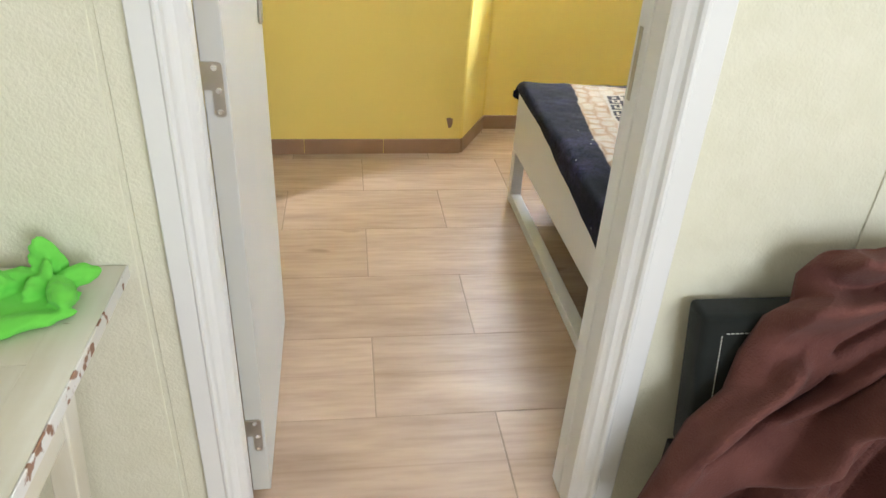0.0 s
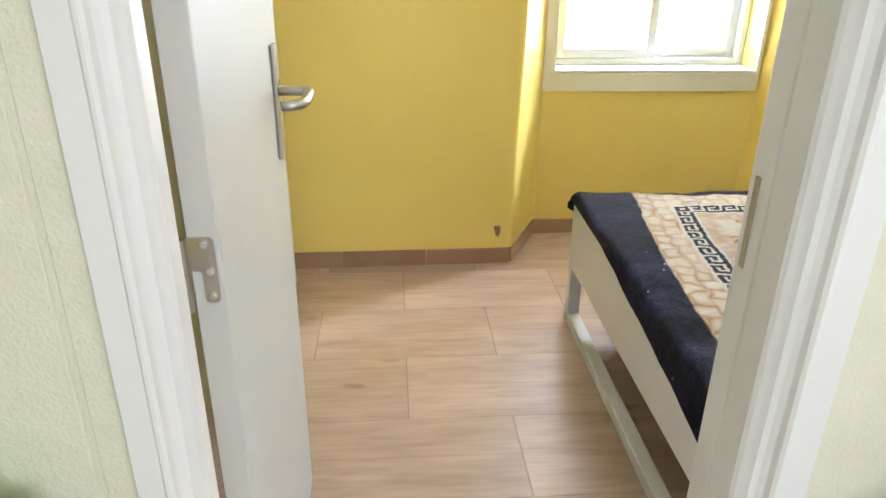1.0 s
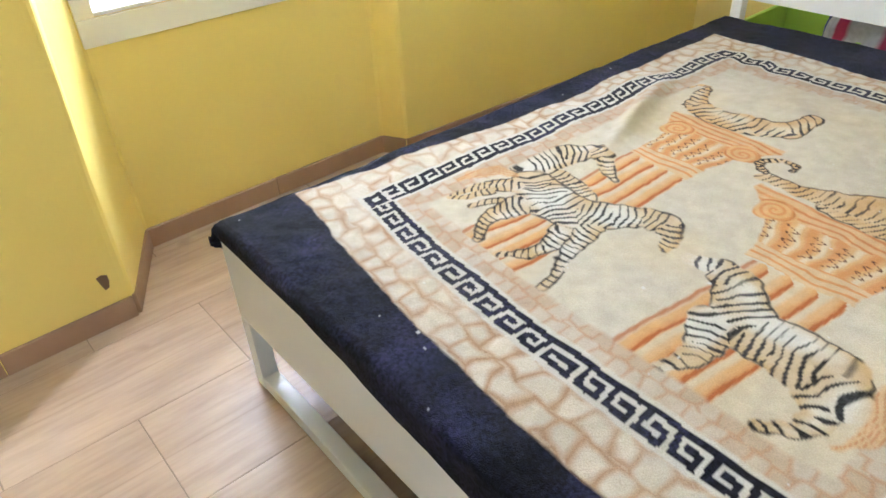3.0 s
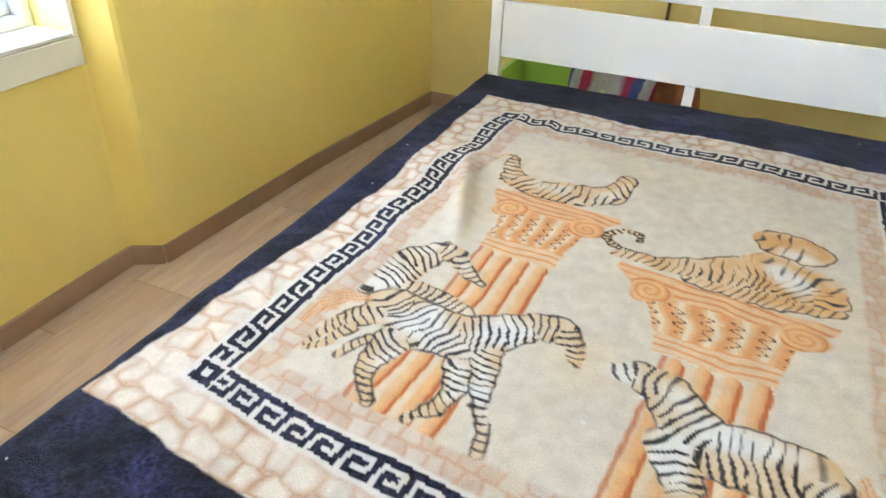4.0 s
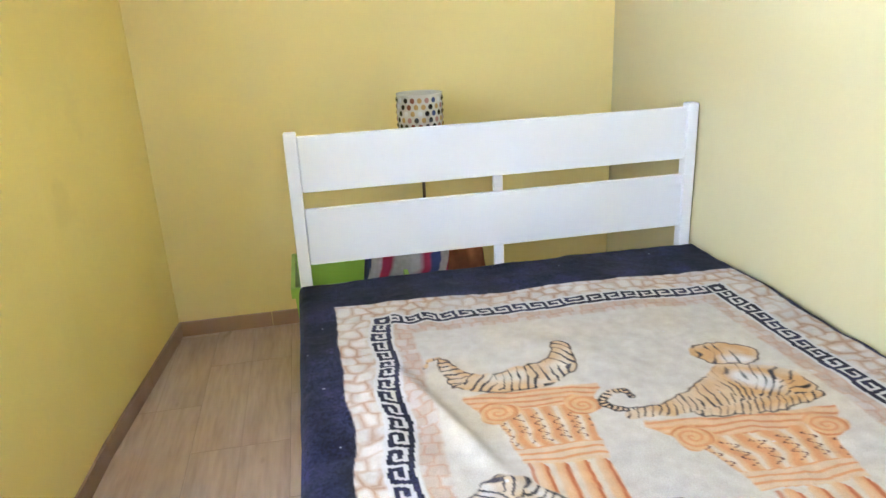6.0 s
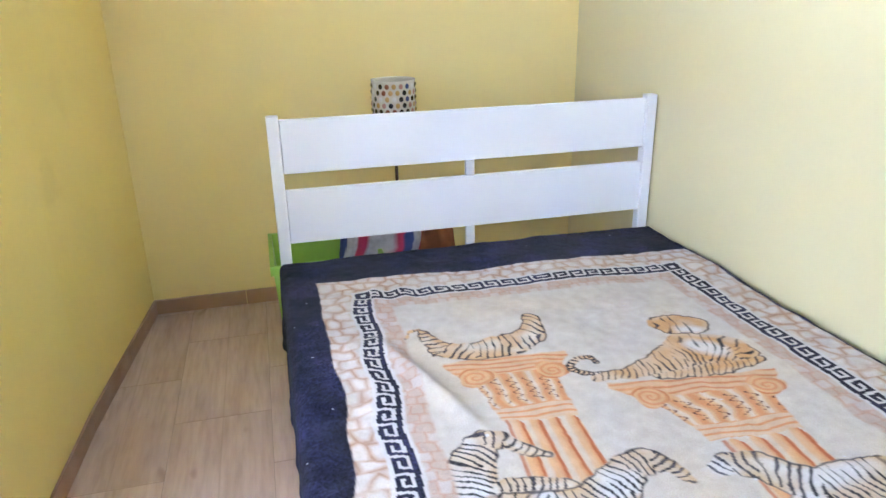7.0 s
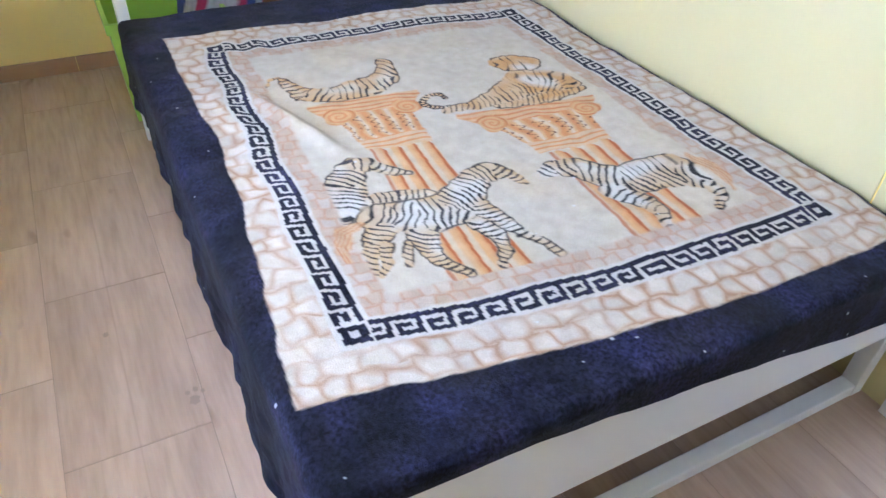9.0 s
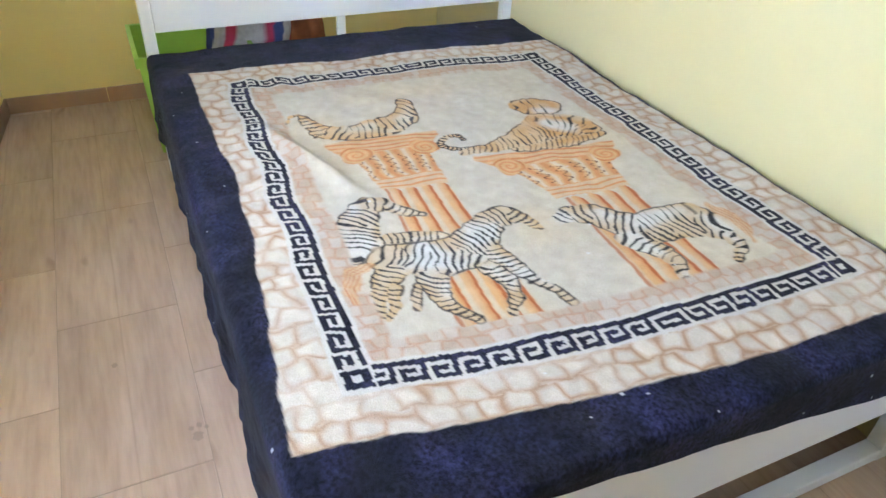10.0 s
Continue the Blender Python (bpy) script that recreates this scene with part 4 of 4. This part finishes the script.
def cushion(name, cx, cy, cz, w, d, h, tilt, paint_fn, mat, label, category):
    """A soft stuffed bag, pillow-shaped, standing."""
    n = 48
    u, v = np.meshgrid(np.linspace(0, 2 * math.pi, 2 * n), np.linspace(-math.pi / 2, math.pi / 2, n), indexing="ij")
    sgn = lambda q, e: np.sign(q) * np.abs(q) ** e
    x = 0.5 * d * sgn(np.cos(v), 0.8) * sgn(np.cos(u), 0.9)
    y = 0.5 * w * sgn(np.cos(v), 0.35) * sgn(np.sin(u), 0.45)
    z = 0.5 * h * sgn(np.sin(v), 0.55)
    x = x + 0.012 * np.sin(z * 40 + y * 25)
    ob = sheet(name, x, y, z, mat, paint_fn(y, z))
    ob.matrix_world = Matrix.Translation((cx, cy, cz)) @ Matrix.Rotation(tilt, 4, "X")
    return tagged(ob, label, category)


def woven_stripes(y, z):
    s = (y + 0.12 * z) * 26
    k = np.floor(s * 1.0) % 7
    palette = np.array([(0.60, 0.57, 0.60), (0.56, 0.53, 0.57), (0.50, 0.05, 0.13), (0.60, 0.57, 0.60), (0.07, 0.09, 0.26), (0.48, 0.05, 0.13), (0.62, 0.59, 0.61)])
    return palette[k.astype(int)] * (0.85 + 0.25 * value_noise(y * 200, z * 30, 3))[..., None]


cushion("striped_bag", 2.36, 1.10, 0.40, 0.34, 0.17, 0.28, 0.10, woven_stripes, PRINT, "striped grey, red and blue woven fabric bag in the box", "bag")
cushion("brown_bag", 2.42, 0.86, 0.255, 0.22, 0.20, 0.51, -0.12, lambda y, z: np.broadcast_to(np.array((0.28, 0.11, 0.05)), y.shape + (3,)) * (0.6 + 0.9 * value_noise(y * 45, z * 25, 9))[..., None], PRINT, "brown patterned fabric bag behind the headboard", "bag")

lamp = thing("floor_lamp", "slim lamp with a mosaic-dotted cream glass shade", "lamp", (2.62, 0.970, 0))
LX, LY = 2.62, 0.970
shade_glass = paint("cream_mosaic_glass", (0.70, 0.66, 0.56), (0.62, 0.57, 0.46), 0.2)


def lpart(name, bm, mat, label="", smooth=True, parent=lamp):
    ob = part(name, bm, mat, parent, label, smooth)
    if parent is lamp:
        ob.matrix_parent_inverse = Matrix.Translation(-lamp.location)
    return ob


lpart("base", lathe([(0.11, 0.0), (0.115, 0.008), (0.10, 0.018), (0.02, 0.03), (0.012, 0.05)], (LX, LY, 0)), DARK_METAL)
lpart("stem", tube([(LX, LY, 0.04), (LX, LY, 0.92)], 0.007), DARK_METAL, "thin dark stem")
shade = lpart("shade", lathe([(0.093, 0.0), (0.094, 0.09), (0.094, 0.162), (0.096, 0.166), (0.091, 0.166), (0.090, 0.16), (0.089, 0.0), (0.093, 0.0)], (LX, LY, 0.885), 40, False), shade_glass)
lpart("shade_holder", tube([(LX - 0.089, LY, 0.99), (LX + 0.089, LY, 0.99)], 0.004), DARK_METAL, "thin cross bar")
dots = [material("mosaic_" + n, c, 0.25)[0] for n, c in (("black", (0.015, 0.012, 0.012)), ("brown", (0.22, 0.08, 0.04)), ("pink", (0.45, 0.25, 0.20)), ("amber", (0.50, 0.33, 0.12)), ("white", (0.72, 0.70, 0.66)), ("blue", (0.08, 0.10, 0.22)))]
rng = random.Random(5)
for row in range(6):
    for k in range(20):
        ang = 2 * math.pi * (k + 0.5 * (row % 2)) / 20
        bmd = bmesh.new()
        zc = 0.898 + 0.0262 * row
        c, s = math.cos(ang), math.sin(ang)
        ring = [bmd.verts.new((LX + 0.0952 * c - s * 0.0098 * math.cos(q), LY + 0.0952 * s + c * 0.0098 * math.cos(q), zc + 0.0112 * math.sin(q))) for q in (2 * math.pi * j / 10 for j in range(10))]
        top = bmd.verts.new((LX + 0.099 * c, LY + 0.099 * s, zc))
        for j in range(10):
            bmd.faces.new((ring[j], ring[(j + 1) % 10], top))
        lpart("mosaic_dot", bmd, rng.choice(dots[:1] * 3 + dots[1:]), "", True, shade)

picture = thing("picture_frame", "white framed glass picture hanging on the yellow wall", "picture", (2.82, 1.14, 1.45))
PY0, PY1, PZ0, PZ1 = 0.850, 1.425, 1.447, 1.86
bm = bmesh.new()
for y0, y1, z0, z1 in ((PY0, PY0 + 0.022, PZ0, PZ1), (PY1 - 0.022, PY1, PZ0, PZ1), (PY0 + 0.022, PY1 - 0.022, PZ0, PZ0 + 0.022), (PY0 + 0.022, PY1 - 0.022, PZ1 - 0.022, PZ1)):
    add_box(bm, 2.808, 2.8295, y0, y1, z0, z1, 0.002)
for nm, bmq, mt, lb in (("frame", bm, WHITE_GLOSS, ""), ("print", box(2.819, 2.823, PY0 + 0.023, PY1 - 0.023, PZ0 + 0.023, PZ1 - 0.023), material("pale_grey_print", (0.62, 0.63, 0.62), 0.12)[0], "pale glazed print"),
                        ("clip", box(2.803, 2.8075, 1.12, 1.17, PZ0 - 0.004, PZ0 + 0.022, 0.002), material("white_clip", (0.85, 0.85, 0.83), 0.3)[0], "white clip")):
    ob = part(nm, bmq, mt, picture, lb)
    ob.matrix_parent_inverse = Matrix.Translation(-picture.location)

# ---- dresser behind the door ----
dresser = thing("cupboard", "tall cream laminate cupboard behind the open door", "cupboard", (-1.3, 1.5, 0))
DX0, DX1, DY0, DY1, DZ = -1.575, -1.075, 1.02, 1.865, 1.92


def cpart(name, bm, mat=None, label="", parent=dresser):
    ob = part(name, bm, mat or CABINET, parent, label)
    if parent is dresser:
        ob.matrix_parent_inverse = Matrix.Translation(-dresser.location)
    return ob


cpart("side_panel", box(DX0, DX1 + 0.022, DY1 - 0.018, DY1, 0.0, DZ, 0.002))
cpart("side_panel", box(DX0, DX1 + 0.022, DY0, DY0 + 0.018, 0.0, DZ, 0.002))
cpart("top", box(DX0, DX1 + 0.028, DY0 - 0.006, DY1 + 0.006, DZ + 0.0005, DZ + 0.024, 0.003))
# dark brown colour on the carcass stands in for shade in the panel gaps
cpart("carcass", box(DX0, DX1 - 0.022, DY0 + 0.0185, DY1 - 0.0185, 0.05, DZ - 0.001), SHADOW_GAP, "inner carcass coloured dark as gap shade")
for z0, z1 in ((0.062, 0.500), (0.565, 1.905)):
    cpart("front_panel", box(DX1 - 0.021, DX1 - 0.003, DY0 + 0.022, DY1 - 0.022, z0, z1, 0.002))
cpart("finger_rail", box(DX1 - 0.0215, DX1 - 0.012, DY0 + 0.022, DY1 - 0.022, 0.5005, 0.5645), DARK_METAL, "dark recessed finger rail")

# ---- hall: table, green cloth, chair, fleece ----
table = thing("side_table", "worn white wooden table with chipped paint against the wall", "table", (-1.4, -0.35, 0))
TX0, TX1, TY0, TY1, TZ = -1.82, -1.022, -0.70, -0.068, 0.682


def tpart(name, bm, label=""):
    ob = part(name, bm, WORN_WHITE, table, label)
    ob.matrix_parent_inverse = Matrix.Translation(-table.location)
    return ob


for k in range(8):
    y0 = TY0 + (TY1 - TY0) / 8 * k
    tpart("board", box(TX0, TX1 - 0.0601, y0 + 0.0002, y0 + (TY1 - TY0) / 8 - 0.0002, TZ - 0.020, TZ, 0.0006, 1))
tpart("end_board", box(TX1 - 0.060, TX1, TY0, TY1, TZ - 0.020, TZ, 0.0004, 1), "greyish worn end board")
edge = part("table_edging", box(TX1 + 0.0004, TX1 + 0.0035, TY0, TY1, TZ - 0.021, TZ + 0.0005, 0.001, 1), CHIPPED, table, "chipped white edging showing brown wood")
edge.matrix_parent_inverse = Matrix.Translation(-table.location)
tpart("apron", box(TX0 + 0.053, TX1 - 0.053, TY1 - 0.255, TY1 - 0.235, TZ - 0.10, TZ - 0.0205, 0.002))
tpart("apron", box(TX1 - 0.040, TX1 - 0.024, TY0 + 0.071, TY1 - 0.2655, TZ - 0.10, TZ - 0.0205, 0.002))
for lx in (TX0 + 0.012, TX1 - 0.046):
    for ly in (TY0 + 0.03, TY1 - 0.265):
        bm = box(lx, lx + 0.034, ly, ly + 0.040, 0, TZ - 0.0205, 0.003)
        for v in bm.verts:
            v.co.x -= 0.06 * (1 - v.co.z / TZ) if lx > -1.4 else 0.0
        tpart("leg", bm)


def crumple(name, n, place, fn, mat, label, category, thickness=0.004):
    u, v = np.meshgrid(np.linspace(0, 1, n), np.linspace(0, 1, n), indexing="ij")
    x, y, z = fn(u, v)
    ob = sheet(name, x, y, z, mat, None, None, thickness)
    ob.location = place
    return tagged(ob, label, category)


# bunched cloth: rounded folds grown together, place, half sizes, turn and tilt in degrees
bm = bmesh.new()
for (cx, cy, cz), (ax, ay, az), turn, tilt in (((-1.130, -0.232, 0.671), (0.100, 0.020, 0.013), 22, 0), ((-1.120, -0.180, 0.667), (0.085, 0.050, 0.010), 15, 0),
                                               ((-1.165, -0.152, 0.684), (0.040, 0.026, 0.024), 30, 10), ((-1.128, -0.128, 0.681), (0.042, 0.016, 0.022), -10, 0),
                                               ((-1.092, -0.122, 0.706), (0.024, 0.011, 0.044), 10, -12), ((-1.054, -0.132, 0.688), (0.034, 0.015, 0.017), 20, -14),
                                               ((-1.062, -0.172, 0.686), (0.019, 0.034, 0.022), 25, 8), ((-1.088, -0.146, 0.698), (0.008, 0.015, 0.027), 40, 15), ((-1.100, -0.158, 0.684), (0.022, 0.012, 0.021), 60, 0)):
    turned = Matrix.Translation((cx, cy, cz)) @ Matrix.Rotation(radians(turn), 4, "Z") @ Matrix.Rotation(radians(tilt), 4, "Y")
    for v in bmesh.ops.create_icosphere(bm, subdivisions=4, radius=1.0)["verts"]:
        q = Vector((v.co.x * ax, v.co.y * ay, v.co.z * az))
        crease = abs(noise.noise(q * 42 + Vector((cx, cy, cz)) * 90)) + 0.5 * abs(noise.noise(q * 95 + Vector((cx, cy, cz)) * 40))
        v.co = turned @ (q * (1.10 - 0.42 * crease))
        v.co.z = max(v.co.z, 0.6606)
cloth = link_mesh("cleaning_cloth", bm, GREEN_CLOTH, None, "", True)
cloth.location = (-0.012, -0.010, 0.022)
fuse = cloth.modifiers.new("fuse", "REMESH")
fuse.mode, fuse.voxel_size, fuse.use_smooth_shade = "VOXEL", 0.0024, True
ease = cloth.modifiers.new("ease", "SMOOTH")
ease.factor, ease.iterations = 0.5, 3
tagged(cloth, "crumpled bright green microfibre cloth on the table", "cloth")

chair = thing("upholstered_chair", "black upholstered chair with pale stitching against the wall", "chair", (0.18, -0.35, 0))


def chpart(name, bm, mat, label="", smooth=False):
    ob = part(name, bm, mat, chair, label, smooth)
    ob.matrix_parent_inverse = Matrix.Translation(-chair.location)
    return ob


bm = box(-0.055, 0.42, -0.150, -0.085, 0.26, 0.604, 0.012, 3)
for v in bm.verts:
    v.co.x += 0.13 * max(0.0, 0.604 - v.co.z) if v.co.x < 0.1 else 0.0
chpart("backrest", bm, BLACK_FABRIC, "", True)
chpart("seat", box(-0.085, 0.42, -0.62, -0.155, 0.09, 0.185, 0.02, 3), BLACK_FABRIC, "", True)
for lx in (-0.02, 0.36):
    for ly in (-0.60, -0.13):
        chpart("leg", box(lx, lx + 0.04, ly, ly + 0.04, 0, 0.259 if ly > -0.2 else 0.089, 0.003), BLACK_PLASTIC)
for k in range(44):
    if k < 24:
        zz = 0.562 - 0.0085 * k
        xx = -0.019 + 0.13 * (0.604 - zz)
        bmst = box(xx, xx + 0.0014, -0.1518, -0.1502, zz - 0.0030, zz + 0.0030)
    else:
        bmst = box(-0.006 + 0.0085 * (k - 24), -0.0002 + 0.0085 * (k - 24), -0.1518, -0.1502, 0.5685, 0.5700)
    chpart("stitch", bmst, STITCH)


chair.location.x -= 0.022

# folds of the throw: from (u, v) to (u, v), width and height
FOLDS = ((0.85, 0.09, 0.04, 0.17, 0.060, 0.045), (0.90, 0.24, 0.52, 0.48, 0.055, 0.070), (0.52, 0.48, 0.30, 0.98, 0.060, 0.060), (0.16, 0.40, 0.05, 0.78, 0.070, 0.035),
         (0.95, 0.52, 0.66, 0.98, 0.055, 0.065), (0.45, 0.70, 0.20, 0.92, 0.030, -0.035), (0.90, 0.40, 0.58, 0.76, 0.028, -0.055), (0.70, 0.16, 0.34, 0.30, 0.026, -0.040), (0.36, 0.42, 0.12, 0.70, 0.024, -0.030), (0.78, 0.62, 0.50, 0.98, 0.024, -0.045), (0.62, 0.30, 0.30, 0.52, 0.030, 0.030), (1.00, 0.01, 0.12, 0.03, 0.040, 0.050))


def fleece_drape(u, v):
    """Thrown over the back of the chair: u across, v from the rim on the backrest down over the seat."""
    down = (0.0, 0.06, 0.14, 0.18, 0.30, 0.44, 0.55, 0.85, 1.0)
    left = [np.interp(v, down, (0.125, 0.098, 0.100, 0.056, 0.022, 0.006, -0.052, -0.122, -0.150)), -0.135 - 0.10 * v, np.interp(v, down, (0.735, 0.712, 0.655, 0.636, 0.570, 0.495, 0.435, 0.270, 0.192))]
    right = [0.44 + 0.0 * v, -0.135 - 0.16 * v, 0.750 - 0.555 * v]
    x, y, z = (l * (1 - u) + r * u for l, r in zip(left, right))
    swell = np.sin(math.pi * np.clip(u * 1.5, 0, 1) * 0.5) * np.sin(math.pi * np.clip(v, 0.02, 0.98))
    wu, wv = u + 0.07 * (value_noise(u * 4, v * 4, 61) - 0.5), v + 0.07 * (value_noise(u * 4 + 9, v * 4, 63) - 0.5)
    d = 0.035 * swell + 0.020 * value_noise(u * 5 + 1, v * 5, 62) + 0.004 * value_noise(u * 18 + v * 5, v * 16, 67)
    for u0, v0, u1, v1, width, height in FOLDS:
        f = np.clip(((wu - u0) * (u1 - u0) + (wv - v0) * (v1 - v0)) / ((u1 - u0) ** 2 + (v1 - v0) ** 2), 0, 1)
        away = ((wu - u0) * (v1 - v0) - (wv - v0) * (u1 - u0)) / math.hypot(u1 - u0, v1 - v0)
        off = np.hypot(wu - u0 - f * (u1 - u0), wv - v0 - f * (v1 - v0))
        d = d + 1.75 * height * np.exp(-(off / np.where(away > 0, width, 0.7 * width)) ** 2)
    side = np.clip(u / 0.08, 0, 1) ** 0.6
    d = np.maximum(d, 0.0) * side
    return x - 0.20 * d, y - 0.80 * d - 0.02 * side, z + 0.45 * d - 0.03 * (1 - side) ** 2


throw = crumple("fleece_throw", 140, (-0.026, 0.0, 0.0), fleece_drape, FLEECE, "dark brown fleece throw heaped over the chair", "blanket", 0.004)

# sewn seam on the throw
seam_u, seam_v = np.linspace(0.47, 0.53, 24), np.linspace(0.13, 0.27, 24)
sx, sy, sz = fleece_drape(seam_u + 0.03 * np.sin(np.linspace(0, math.pi, 24)), seam_v)
part("seam", tube([(x, y - 0.0015, z + 0.001) for x, y, z in zip(sx, sy, sz)], 0.0022, 8), FLEECE, throw)

# ---- floor tiles: rows along x, joints staggered by half a tile ----
TILE_W, TILE_L = 0.332, 0.620
shapes = {}


def tile_mesh(w, l):
    key = (round(w, 3), round(l, 3))
    if key not in shapes:
        bm = box(-l / 2 + 0.0014, l / 2 - 0.0014, -w / 2 + 0.0007, w / 2 - 0.0007, -0.012, 0.0, 0.0012, 1)
        me = bpy.data.meshes.new("floor_tile")
        bm.to_mesh(me)
        bm.free()
        me.materials.append(TILE)
        shapes[key] = me
    return shapes[key]


for row in range(-12, 6):
    y0 = 0.607 + TILE_W * row
    y0c, y1c = max(y0, -2.999), min(y0 + TILE_W, 2.335)
    shift = -0.305 if row % 2 == 0 else -0.615
    for k in range(-4, 7):
        x0 = shift + TILE_L * k
        x0c, x1c = max(x0, -2.399 if y0 < 0 else -1.599), min(x0 + TILE_L, 1.599 if y1c < 0 else 2.829)
        if x1c - x0c < 0.03 or y1c - y0c < 0.03:
            continue
        tile = new("floor_tile", tile_mesh(y1c - y0c, x1c - x0c))
        tile.parent = floor
        tile.location = ((x0c + x1c) / 2, (y0c + y1c) / 2, 0)

# dried muddy marks left on the tiles: a pad and its toes, blotted
MUD = paint("dried_mud", (0.36, 0.275, 0.21), (0.30, 0.22, 0.165), 0.7)
for mx, my, mr in ((0.711, 1.626, 0.016), (0.741, 1.638, 0.008), (0.745, 1.618, 0.009), (0.733, 1.602, 0.007), (1.041, 1.796, 0.010)):
    bm = bmesh.new()
    ring = [bm.verts.new((mx + mr * (1 + 0.3 * math.sin(3.1 * k + 40 * mx)) * math.cos(2 * math.pi * k / 16), my + mr * (0.8 + 0.25 * math.sin(2.3 * k + 60 * my)) * math.sin(2 * math.pi * k / 16), 0.0004)) for k in range(16)]
    bm.faces.new(ring)
    part("mud_mark", bm, MUD, floor, "faint dried mud mark")
